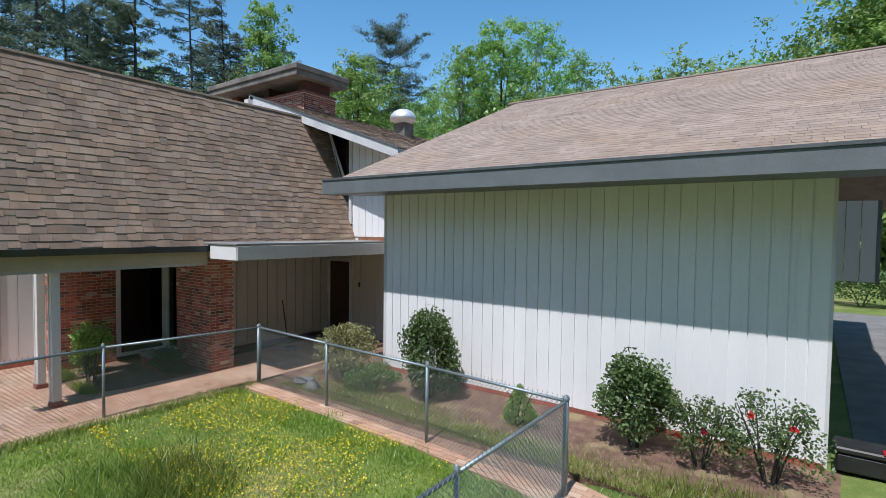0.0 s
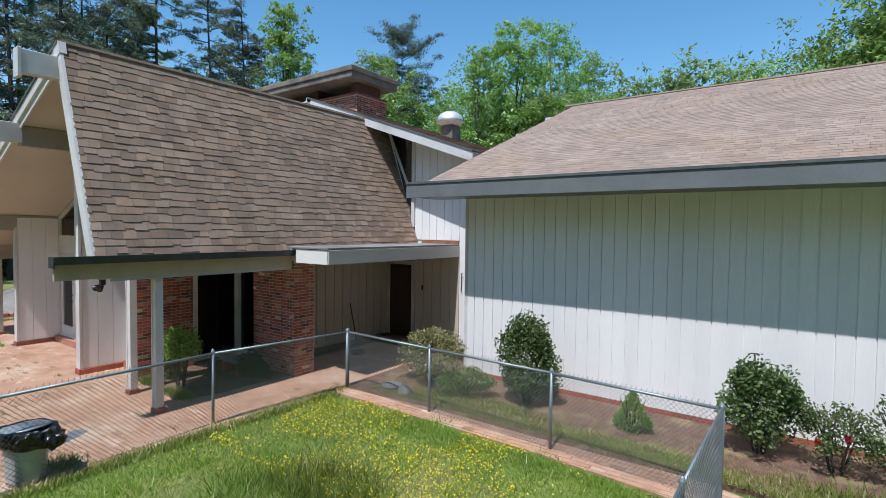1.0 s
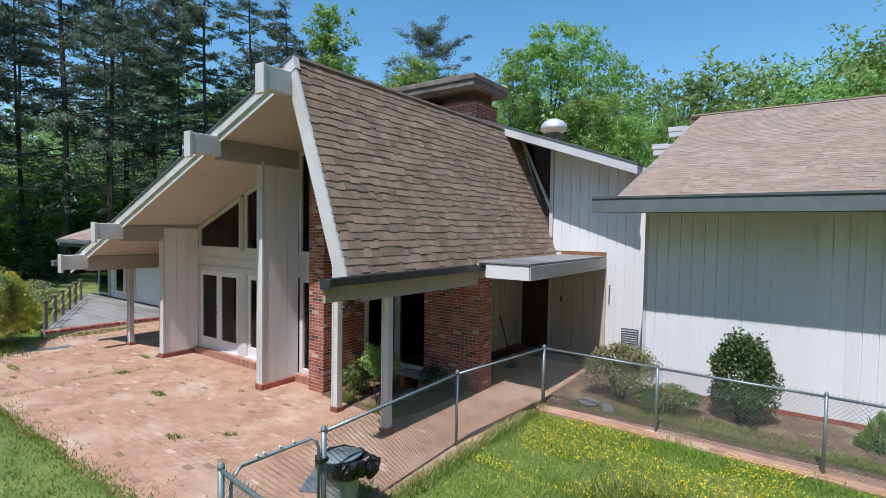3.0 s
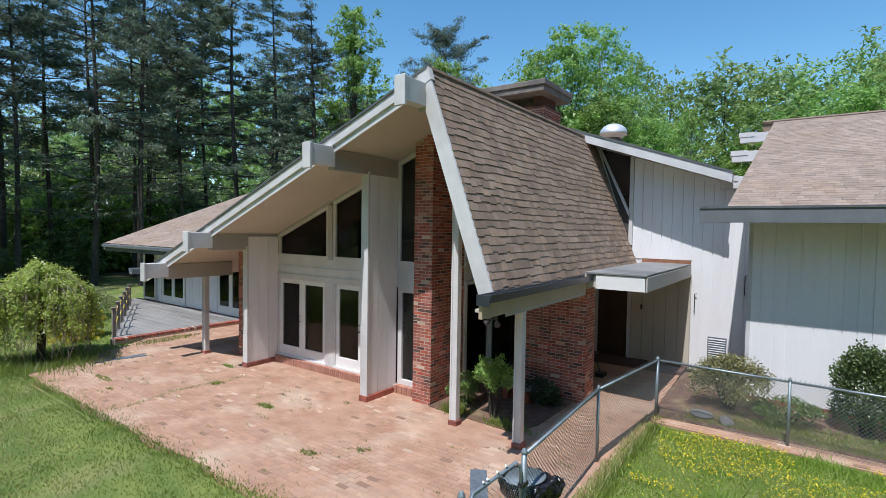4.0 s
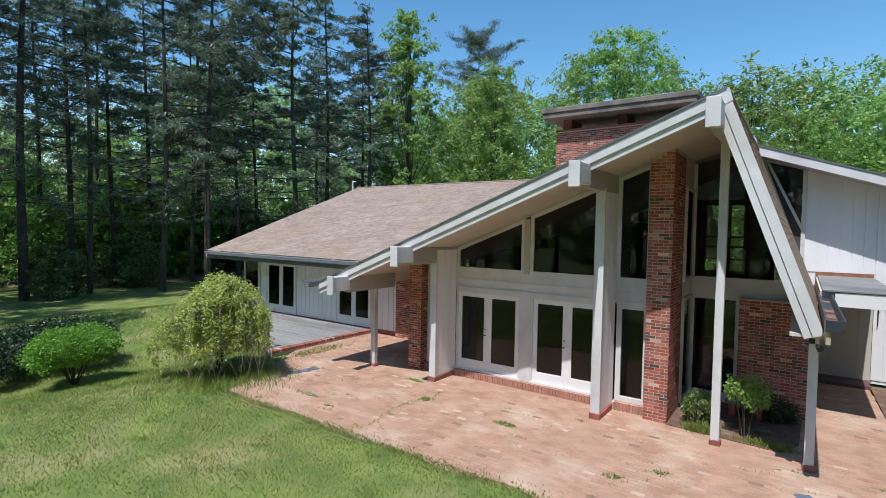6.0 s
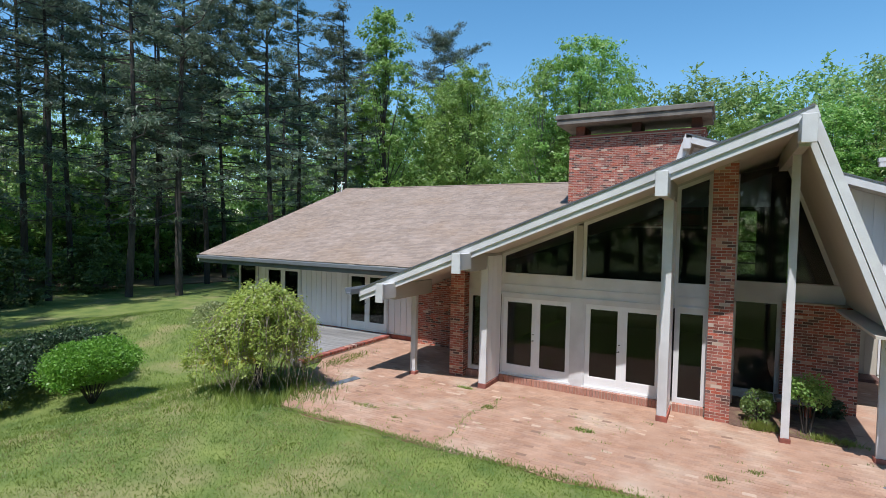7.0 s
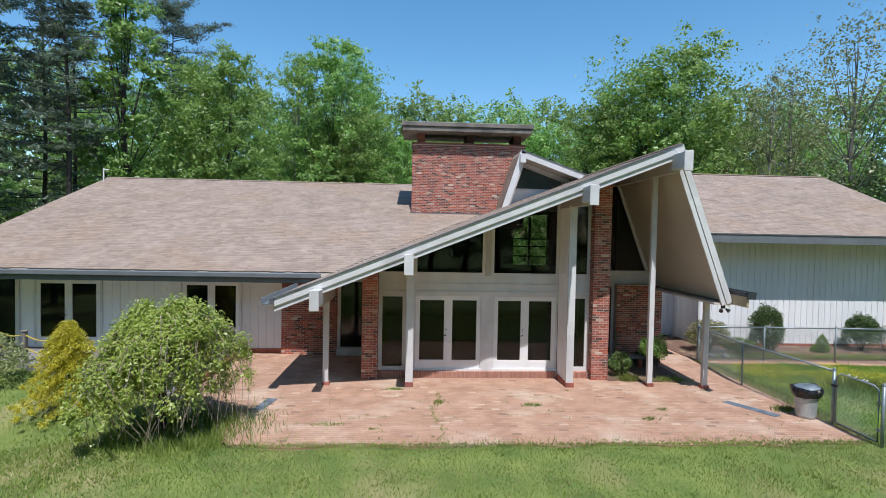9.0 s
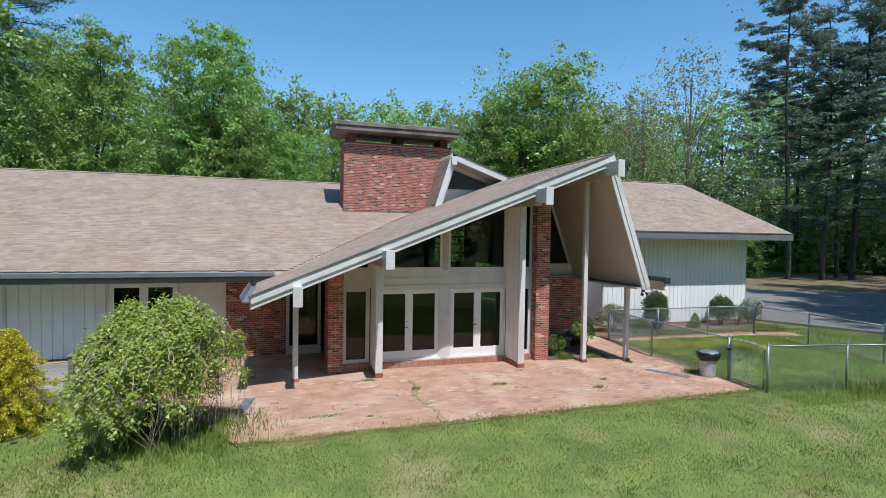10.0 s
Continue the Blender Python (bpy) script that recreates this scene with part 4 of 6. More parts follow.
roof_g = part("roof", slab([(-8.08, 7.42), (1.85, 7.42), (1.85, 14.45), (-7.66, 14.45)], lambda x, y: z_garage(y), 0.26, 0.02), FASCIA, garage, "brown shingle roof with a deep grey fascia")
part("roof", slab([(-8.0, 14.45), (1.85, 14.45), (1.85, 21.48), (-8.0, 21.48)], lambda x, y: z_garage(28.9 - y), 0.26), SHINGLE, garage)
gs = math.hypot(1, 0.421)
shingled(roof_g, "shingles", (-8.11, 7.39, 4.22 + 0.004), (1, 0, 0), (0, 1, 0.42), int(7.05 * gs / 0.145), 0.145, lambda v: (0.06 * v / gs, 9.98), SHINGLE_TAN, tab=0.2, seed=15, butt=0.0045)
part("ridge_cap", tube(bmesh.new(), [(-8.0, 14.45, z_garage(14.45)), (1.85, 14.45, z_garage(14.45))], 0.06), SHINGLE, roof_g)
part("fascia", boxm(-8.62, 1.87, 7.36, 7.42, 3.90, 4.19, 0.004), FASCIA, garage, "deep grey fascia board")
part("drip_edge", boxm(-8.62, 1.87, 7.34, 7.44, 4.19, 4.235), GUTTER, garage)
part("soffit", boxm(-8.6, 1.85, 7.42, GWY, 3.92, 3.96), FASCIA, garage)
bm = prismm([(7.42, 4.19), (14.45, z_garage(14.45) - 0.03), (14.45, z_garage(14.45) - 0.3), (7.42, 3.9)], "x", -0.05, 0.0)
for vtx in bm.verts:
    vtx.co.x += -8.08 + 0.06 * (vtx.co.y - 7.42)
part("rake_board", bm, FASCIA, garage)
part("rake_board", prismm([(7.42, 4.19), (14.45, z_garage(14.45) - 0.03), (14.45, z_garage(14.45) - 0.3), (7.42, 3.9)], "x", 1.85, 1.9), FASCIA, garage)
for y in (14.4, 12.4, 10.2):
    zt = z_garage(y) - 0.28
    pb = part("purlin", boxm(-8.6, -7.7, y - 0.08, y + 0.08, zt - 0.30, zt, 0.005), TRIM, garage, "white purlin end")
    part("purlin_cap", boxm(-8.63, -8.2, y - 0.095, y + 0.095, zt - 0.12, zt + 0.02), TRIM, pb)

# ---- deck beside the long wing ----
deck = thing("deck", "weathered grey timber deck with a brick edge", "deck")
dk_front = lambda x: 2.2 - 0.49 * (x + 24.1)
part("frame", prismm([(-24.15, 2.25), (-24.15, 6.74), (-32.9, 6.74), (-32.9, 6.5)], "z", -0.6, 0.09), BEAM, deck)
k = 0
yb = 2.32
while yb < 6.7:
    x0 = max(-32.9, -24.1 - (yb - 2.2) / 0.49)
    part("board", boxm(x0, -24.16, yb, yb + 0.132, 0.09, 0.125 + (k % 3) * 0.0015), DECK, deck)
    yb += 0.14
    k += 1
part("edge_board", prismm([(-24.15, 2.2), (-32.9, 6.49), (-32.9, 6.45), (-24.15, 2.16)], "z", -0.1, 0.12), DECK, deck)
edge = part("brick_edge", boxm(-24.15, -23.93, 2.2, 6.74, -0.05, 0.12), MORTAR, deck, "red brick edging")
for i in range(62):
    part("brick", boxm(-24.15, -23.92, 2.22 + i * 0.073, 2.28 + i * 0.073, 0.05, 0.132, 0.004), BRICK_PIECE, edge)
rail = thing("deck_railing", "dark timber railing posts strung with yellow rope", "railing")
rp = [(-24.2 - 0.155 - i * 1.28, 2.35 + i * 0.627) for i in range(6)]
for i, (x, y) in enumerate(rp):
    p = part("post", boxm(x - 0.05, x + 0.05, y - 0.05, y + 0.05, 0.0, 1.02, 0.006), CONCRETE, rail)
    part("post_cap", boxm(x - 0.075, x + 0.075, y - 0.075, y + 0.075, 1.02, 1.06, 0.01), CONCRETE, p)
for (x0, y0), (x1, y1) in zip(rp, rp[1:]):
    for z in (0.93, 0.56):
        part("rope", tube(bmesh.new(), [(x0 + (x1 - x0) * f, y0 + (y1 - y0) * f, z - 0.10 * math.sin(math.pi * f)) for f in (0, 0.2, 0.4, 0.6, 0.8, 1)], 0.016, sides=6), ROPE, rail, "yellow rope")

# ---- chain-link fence ----
FH = 1.20


def fence_run(posts, name="chain_link_fence", label="galvanised chain-link fence with a top rail"):
    f = thing(name, label, "fence", group="garden fence")
    for i, (x, y) in enumerate(posts):
        z0 = ground_z(x, y)
        end = i in (0, len(posts) - 1)
        r = 0.032 if end else 0.024
        p = part("post", tube(bmesh.new(), [(x, y, z0 - 0.1), (x, y, z0 + FH + 0.03)], r, sides=10), GALV, f, smooth=True)
        part("post_cap", lathe(bmesh.new(), [(r + 0.006, 0), (r + 0.006, 0.02), (r * 0.7, 0.05), (0.004, 0.06)], (x, y, z0 + FH + 0.02), 10), GALV, p)
    for (x0, y0), (x1, y1) in zip(posts, posts[1:]):
        za, zb = ground_z(x0, y0) + FH, ground_z(x1, y1) + FH
        part("top_rail", tube(bmesh.new(), [(x0, y0, za), (x1, y1, zb)], 0.021, sides=8), GALV, f, smooth=True)
        L = math.hypot(x1 - x0, y1 - y0)
        a = Vector(((x1 - x0) / L, (y1 - y0) / L, 0))
        nrm = Vector((-a.y, a.x, 0))
        H = FH + 0.02
        verts, faces = [], []

        def wire(p, q, w=0.0028):
            d = (q - p).normalized()
            s = nrm.cross(d).normalized()
            kk = len(verts)
            for e in (p, q):
                verts.extend([e + nrm * w, e - nrm * w * 0.5 + s * w, e - nrm * w * 0.5 - s * w])
            faces.extend([(kk, kk + 1, kk + 4, kk + 3), (kk + 1, kk + 2, kk + 5, kk + 4), (kk + 2, kk, kk + 3, kk + 5)])

        def at(s, h):
            return Vector((x0, y0, 0)) + a * s + Vector((0, 0, za - FH + (zb - za) * s / L + h))
        st = 0.068
        n = int((L + H) / st) + 1
        for i in range(n):
            for sg in (1, -1):
                s = i * st
                if sg < 0:
                    p0, p1 = (s, 0.03), (s - H, H)
                else:
                    p0, p1 = (s - H, 0.03), (s, H)
                # cut to the bay
                (sa, ha), (sb, hb) = p0, p1
                for lim, test in ((0.0, lambda v: v < 0.0), (L, lambda v: v > L)):
                    if test(sa) and test(sb):
                        sa = sb = None
                        break
                    if test(sa):
                        g = (lim - sa) / (sb - sa)
                        sa, ha = lim, ha + (hb - ha) * g
                    elif test(sb):
                        g = (lim - sa) / (sb - sa)
                        sb, hb = lim, ha + (hb - ha) * g
                if sa is None:
                    continue
                wire(at(sa, ha) + nrm * 0.02, at(sb, hb) + nrm * 0.02)
        for i in range(int(L / st)):
            p = at(i * st, H) + nrm * 0.02
            wire(p, p + Vector((0, 0, 0.035)) + a * 0.012, 0.003)
        ob = piece("wire_mesh", mesh_of("wire_mesh", verts, faces, GALV), GALV, f)
    return f


fence_run([(-9.22, 0.50), (-9.36, 3.4), (-9.08, 6.1)])
fence_run([(-9.08, 6.12), (-6.9, 6.0), (-4.55, 5.88), (-2.31, 5.7)])
fence_run([(-2.31, 5.68), (-2.31, 3.4), (-2.3, 0.9), (-2.3, -1.9)])
fence_run([(-9.25, -0.72), (-6.8, -0.98), (-4.5, -1.5), (-2.32, -1.95)])
gate = thing("garden_gate", "galvanised chain-link garden gate with rounded corners, closed", "gate")
ga, gb = Vector((-9.222, 0.46, 0)), Vector((-9.248, -0.66, 0))
gd = (gb - ga).normalized()
prof = [(0.03, 0.08), (0.03, 1.02), (0.06, 1.11), (0.14, 1.17), (0.97, 1.17), (1.05, 1.11), (1.08, 1.02), (1.08, 0.08), (0.03, 0.08)]
part("gate_frame", tube(bmesh.new(), [ga + gd * s + Vector((0, 0, z)) for s, z in prof], 0.019, sides=8), GALV, gate, smooth=True)
bm = bmesh.new()
for i in range(-16, 18):
    for sg in (1, -1):
        pts = []
        for h in (0.1, 1.14):
            s = 0.04 + i * 0.07 + (h if sg > 0 else 1.1 - h)
            pts.append((s, h))
        (sa, ha), (sb, hb) = pts
        lo, hi = 0.04, 1.07
        if (sa < lo and sb < lo) or (sa > hi and sb > hi):
            continue
        def cut(s, h, s2, h2):
            if s < lo:
                return lo, h + (h2 - h) * (lo - s) / (s2 - s)
            if s > hi:
                return hi, h + (h2 - h) * (hi - s) / (s2 - s)
            return s, h
        A, B = cut(sa, ha, sb, hb), cut(sb, hb, sa, ha)
        tube(bm, [ga + gd * A[0] + Vector((0, 0, A[1])), ga + gd * B[0] + Vector((0, 0, B[1]))], 0.002, sides=3)
part("wire_mesh", bm, GALV, gate)
for s_ in (0.3, 0.47, 0.66, 0.74):
    part("clip", tube(bmesh.new(), [ga + gd * s_ + Vector((0, 0, 1.17)), ga + gd * (s_ + 0.07) + Vector((0, 0, 1.22))], 0.014), WHITE, gate, "white plastic clip")
for z in (0.3, 0.85):
    part("hinge", boxm(gb.x - 0.04, gb.x + 0.03, gb.y - 0.06, gb.y + 0.05, z, z + 0.04), GALV, gate)
part("latch", boxm(ga.x - 0.03, ga.x + 0.04, ga.y - 0.05, ga.y + 0.08, 0.85, 0.9), BLACK, gate)

# ---- dustbin ----
binn = thing("dustbin", "galvanised metal dustbin with a lid over a black bag", "dustbin", (-9.45, 0.98, 0.0))
binn.scale = (0.88, 0.88, 0.92)
pr = [(0.225, 0.0)]
for i in range(12):
    z = 0.06 + i * 0.05
    pr += [(0.228 + z * 0.07, z), (0.232 + z * 0.07, z + 0.012), (0.228 + z * 0.07, z + 0.024)]
pr += [(0.285, 0.68), (0.275, 0.70)]
part("body", lathe(bmesh.new(), pr, (0, 0, 0), 24), GALV_PALE, binn, smooth=True)
bm = lathe(bmesh.new(), [(0.285, 0.52), (0.325, 0.56), (0.345, 0.62), (0.35, 0.68), (0.335, 0.735), (0.30, 0.755), (0.26, 0.745)], (0, 0, 0), 44)
for vtx in bm.verts:
    az = math.atan2(vtx.co.y, vtx.co.x)
    crease = noise.noise(Vector((az * 5, vtx.co.z * 9, 2.0))) * 0.055 + noise.noise(Vector((az * 14, vtx.co.z * 16, 5.0))) * 0.03
    bulge = 0.10 * max(0.0, math.cos(az - 0.6)) ** 6
    vtx.co.x += math.cos(az) * (crease + bulge)
    vtx.co.y += math.sin(az) * (crease + bulge)
    vtx.co.z += crease * (1.6 if vtx.co.z < 0.6 else 0.5)
bag = part("bag", bm, BAG, binn, "black plastic bag folded over the rim")
bm = bmesh.new()
bmesh.ops.create_icosphere(bm, subdivisions=3, radius=0.12)
for vtx in bm.verts:
    vtx.co *= 1 + 0.5 * noise.noise(vtx.co * 16) + 0.25 * noise.noise(vtx.co * 40)
    vtx.co.z *= 1.25
    vtx.co += Vector((0.36, 0.24, 0.62))
part("bunch", bm, BAG, bag, "gathered end of the black bag")
bm = lathe(bmesh.new(), [(0.29, 0.735), (0.305, 0.75), (0.29, 0.765), (0.24, 0.768), (0.225, 0.778), (0.12, 0.79), (0.0, 0.793)], (0, 0, 0), 32)
for vtx in bm.verts:
    vtx.co.z += 0.10 * vtx.co.x + 0.02 * noise.noise(vtx.co * 7)
lid = part("lid", bm, LID, binn, "dull blue-grey flat lid", smooth=True)
part("lid_handle", tube(bmesh.new(), [(-0.07, 0, 0.785), (-0.06, 0, 0.815), (0.06, 0, 0.825), (0.07, 0, 0.795)], 0.009), GALV, lid)

# ---- slate drains, lamps, small things ----
for cx, cy, w, h, ang in ((-10.4, 1.5, 1.2, 0.25, -58), (-21.85, 1.75, 0.8, 0.24, 80)):
    d = thing("slate_patch", "blue-grey slate slab set in the brick terrace", "paving slab", (cx, cy, 0.0))
    d.rotation_euler = (0, 0, radians(ang))
    for i in range(3):
        part("slab", boxm(-w / 2 + i * w / 3 + 0.005, -w / 2 + (i + 1) * w / 3 - 0.005, -h / 2, h / 2, -0.03, 0.012 + 0.003 * i, 0.004), SLATE, d)
lampf = thing("floodlight", "twin dark floodlights under the eave corner", "lamp", (-10.66, 2.30, 2.28))
lampf.scale = (0.8, 0.8, 0.8)
part("mount", boxm(-0.05, 0.05, -0.04, 0.04, 0.0, 0.13), BLACK, lampf)
for sx in (-1, 1):
    bm = lathe(bmesh.new(), [(0.02, 0), (0.035, 0.03), (0.06, 0.11), (0.062, 0.13)], (0, 0, 0), 14)
    bmesh.ops.rotate(bm, verts=bm.verts, matrix=Matrix.Rotation(radians(120), 3, "X") @ Matrix.Rotation(radians(0), 3, "Z"))
    bmesh.ops.rotate(bm, verts=bm.verts, matrix=Matrix.Rotation(radians(35 * sx), 3, "Z"))
    bmesh.ops.translate(bm, verts=bm.verts, vec=(sx * 0.07, -0.02, -0.01))
    part("lamp_head", bm, BLACK, lampf)
stone = thing("garden_stone", "flat pale stone lying beside the path", "stone", (-8.35, 6.65, 0.02))
bm = bmesh.new()
bmesh.ops.create_icosphere(bm, subdivisions=3, radius=0.22)
for vtx in bm.verts:
    vtx.co *= 1 + 0.25 * noise.noise(vtx.co * 4)
    vtx.co.z = vtx.co.z * 0.25 + 0.04
part("slab", bm, GRAVEL, stone, smooth=True)
stone2 = thing("garden_stone", "rounded pale stone beside the path", "stone", (-7.9, 6.5, 0.03))
bm = bmesh.new()
bmesh.ops.create_icosphere(bm, subdivisions=3, radius=0.14)
for vtx in bm.verts:
    vtx.co *= 1 + 0.4 * noise.noise(vtx.co * 6)
part("rock", bm, GRAVEL, stone2, smooth=True)
bench = thing("stone_bench", "low pale stone seat in the planting bed", "bench", (-11.7, 5.25, 0.02))
part("seat", boxm(-0.38, 0.38, -0.17, 0.17, 0.26, 0.36, 0.02), GRAVEL, bench)
for sx in (-0.25, 0.25):
    part("leg", boxm(sx - 0.06, sx + 0.06, -0.14, 0.14, 0.0, 0.26, 0.01), BRICK_PIECE, bench)
crate = thing("storage_case", "black plastic storage case beside the garage", "case", (0.72, 8.75, 0.02))
part("body", boxm(-0.38, 0.38, -0.22, 0.22, 0.0, 0.24, 0.02), BLACK, crate)
part("lid", boxm(-0.40, 0.40, -0.24, 0.24, 0.25, 0.33, 0.02), BLACK, crate)
part("strap", boxm(0.1, 0.2, -0.245, -0.05, 0.33, 0.345), PETAL_RED, crate, "red strap")
pipe = thing("roof_pipe", "thin white vent pipe on the roof ridge", "pipe", (-33.1, 14.6, z_main(14.6)))
part("pipe", tube(bmesh.new(), [(0, 0, -0.1), (0, 0, 0.62)], 0.03, sides=8), WHITE, pipe)
part("arm", tube(bmesh.new(), [(0, 0, 0.55), (0.25, 0, 0.56)], 0.025, sides=8), WHITE, pipe)
for x, y, z in ((-9.12, 10.32, 1.55), (-7.98, 10.32, 2.1)):
    hk = thing("wall_hook", "small dark bracket on the white wall", "bracket", (x, y, z))
    part("rod", tube(bmesh.new(), [(0, 0, 0), (0, -0.04, 0.02), (0, -0.04, 0.5), (0.05, -0.06, 0.52)], 0.012), BLACK, hk)
vent = thing("wall_vent", "grey louvred vent low on the white wall", "vent", (-8.56, 10.32, 0.67))
part("frame", boxm(-0.22, 0.22, -0.02, 0.02, -0.29, 0.29, 0.004), GUTTER, vent)
for i in range(9):
    part("slat", prismm([(-0.045, -0.26 + i * 0.06), (-0.02, -0.225 + i * 0.06), (-0.02, -0.24 + i * 0.06)], "x", -0.2, 0.2), GUTTER, vent)
broom = thing("broom", "thin dark broom leaning on the entrance wall", "broom", (-10.9, 8.2, 0.0))
part("stick", tube(bmesh.new(), [(0, 0, 0.1), (-0.45, 0.15, 1.25)], 0.014), BLACK, broom)
part("head", boxm(-0.1, 0.12, -0.15, 0.15, 0.0, 0.1, 0.01), BLACK, broom)
panel = thing("carport_panel", "white boarded panel hanging at the carport end", "panel", (0.0, 0.0, 0.0))
sided(panel, 0.30, 1.15, 2.1, lambda s: 3.95, 15.0, width=0.28)
part("edge", boxm(1.15, 1.22, 14.96, 15.05, 2.05, 3.95), FASCIA, panel)

# ---- plants ----


def leaves(pts, size, rng, normal_up=0.3, ratio=0.55, name="leaves", out_from=None):
    """One mesh of folded leaf blades at the points."""
    n = len(pts)
    P = np.array(pts, dtype=float)
    d = rng.normal(size=(n, 3))
    if out_from is not None:
        d += (P - np.array(out_from)) / (np.linalg.norm(P - np.array(out_from), axis=1)[:, None] + 1e-6) * 0.8
    d[:, 2] -= 0.15
    d /= np.linalg.norm(d, axis=1)[:, None]
    u = rng.normal(size=(n, 3))
    u[:, 2] += normal_up * 2
    s = np.cross(d, u)
    s /= np.linalg.norm(s, axis=1)[:, None] + 1e-9
    sz = (size * rng.uniform(0.6, 1.4, n))[:, None]
    a, b = P - d * sz * 0.5, P + d * sz * 0.5
    m1, m2 = P + s * sz * ratio * 0.5, P - s * sz * ratio * 0.5
    V = np.stack([a, m1, b, m2], axis=1).reshape(-1, 3)
    me = bpy.data.meshes.new(name)
    me.vertices.add(4 * n)
    me.vertices.foreach_set("co", V.ravel())
    me.loops.add(4 * n)
    me.loops.foreach_set("vertex_index", np.arange(4 * n, dtype=np.int32))
    me.polygons.add(n)
    me.polygons.foreach_set("loop_start", np.arange(0, 4 * n, 4, dtype=np.int32))
    me.update(calc_edges=True)
    return me


def cloud(rng, n, centre, radii, shell=0.45):
    d = rng.normal(size=(n, 3))
    d /= np.linalg.norm(d, axis=1)[:, None]
    r = (shell + (1 - shell) * rng.uniform(0, 1, n)) ** 0.8
    return np.array(centre) + d * r[:, None] * np.array(radii)


def sprays(P, centres, size, rng, ratio=0.6, up=0.5, loose=0.55, name="leaves"):
    """One mesh of pointed leaf sprays that face away from the middle of their clump, so that clumps shade as masses."""
    n = len(P)
    out = P - centres
    out /= np.linalg.norm(out, axis=1)[:, None] + 1e-6
    nrm = out + rng.normal(size=(n, 3)) * loose
    nrm[:, 2] += up
    nrm /= np.linalg.norm(nrm, axis=1)[:, None]
    d = np.cross(nrm, rng.normal(size=(n, 3)))
    d /= np.linalg.norm(d, axis=1)[:, None] + 1e-9
    s = np.cross(nrm, d)
    sz = (size * rng.uniform(0.55, 1.45, n))[:, None]
    w = sz * ratio * 0.5
    V = np.stack([P + d * sz * 0.6, P - d * sz * 0.4 + s * w, P - d * sz * 0.35 - s * w], axis=1).reshape(-1, 3)
    me = bpy.data.meshes.new(name)
    me.vertices.add(3 * n)
    me.vertices.foreach_set("co", V.ravel())
    me.loops.add(3 * n)
    me.loops.foreach_set("vertex_index", np.arange(3 * n, dtype=np.int32))
    me.polygons.add(n)
    me.polygons.foreach_set("loop_start", np.arange(0, 3 * n, 3, dtype=np.int32))
    me.update(calc_edges=True)
    return me


def deciduous(seed, h, r, n_leaf, size, leaf=None, bark=None, name="tree", label="", low=0.22, clumps=34, full=1.0):
    """A tapered trunk, rising limbs, and a crown of clumps, each of several smaller tufts."""
    rng = np.random.default_rng(seed)
    t = thing(name, label, "tree")
    bm = bmesh.new()
    lean = rng.uniform(-0.04, 0.04, 2)
    spine = [Vector((lean[0] * z + 0.12 * math.sin(z * 0.5 + seed), lean[1] * z + 0.1 * math.cos(z * 0.4 + seed), z)) for z in np.linspace(0, h * 0.9, 9)]
    tube(bm, spine, h * 0.011 + 0.04, 0.02, 7)
    limbs = bmesh.new()
    pts, mids = [], []
    tufts = 8
    for i in range(clumps):
        f = low + (1 - low) * (i + rng.uniform(0, 1)) / clumps
        az = i * 2.4 + rng.uniform(-0.5, 0.5)
        env = math.sin(math.pi * min(1, (f - low) / (1 - low) * 0.86 + 0.14)) ** 0.65
        rad = r * env * rng.uniform(0.4, 1.0)
        base = spine[min(8, int(max(0.0, f - 0.12) * 8 * 0.9))]
        tip = Vector((base.x + math.cos(az) * rad, base.y + math.sin(az) * rad, h * f * 0.97))
        mid = base.lerp(tip, 0.5) + Vector((0, 0, -0.3))
        tube(limbs, [base, mid, tip], 0.035 * h / 15, 0.01, 4)
        cr = r * rng.uniform(0.22, 0.40) * full
        for j in range(tufts):
            o = rng.normal(size=3) * (cr * 0.72, cr * 0.72, cr * 0.6)
            c = np.array(tip) + o
            k = cr * rng.uniform(0.4, 0.85)
            q = cloud(rng, n_leaf // (clumps * tufts), c, (k, k, k * 0.75), 0.05)
            pts.append(q)
            mids.append(np.repeat((c * 0.6 + np.array(tip) * 0.4 - (0, 0, k * 0.3))[None], len(q), axis=0))
    part("trunk", bm, bark or BARK, t)
    part("branchwork", limbs, bark or BARK, t)["kind"] = "stuff"
    piece("crown", sprays(np.concatenate(pts), np.concatenate(mids), size, rng, loose=0.8), leaf or LEAF, t)
    return t


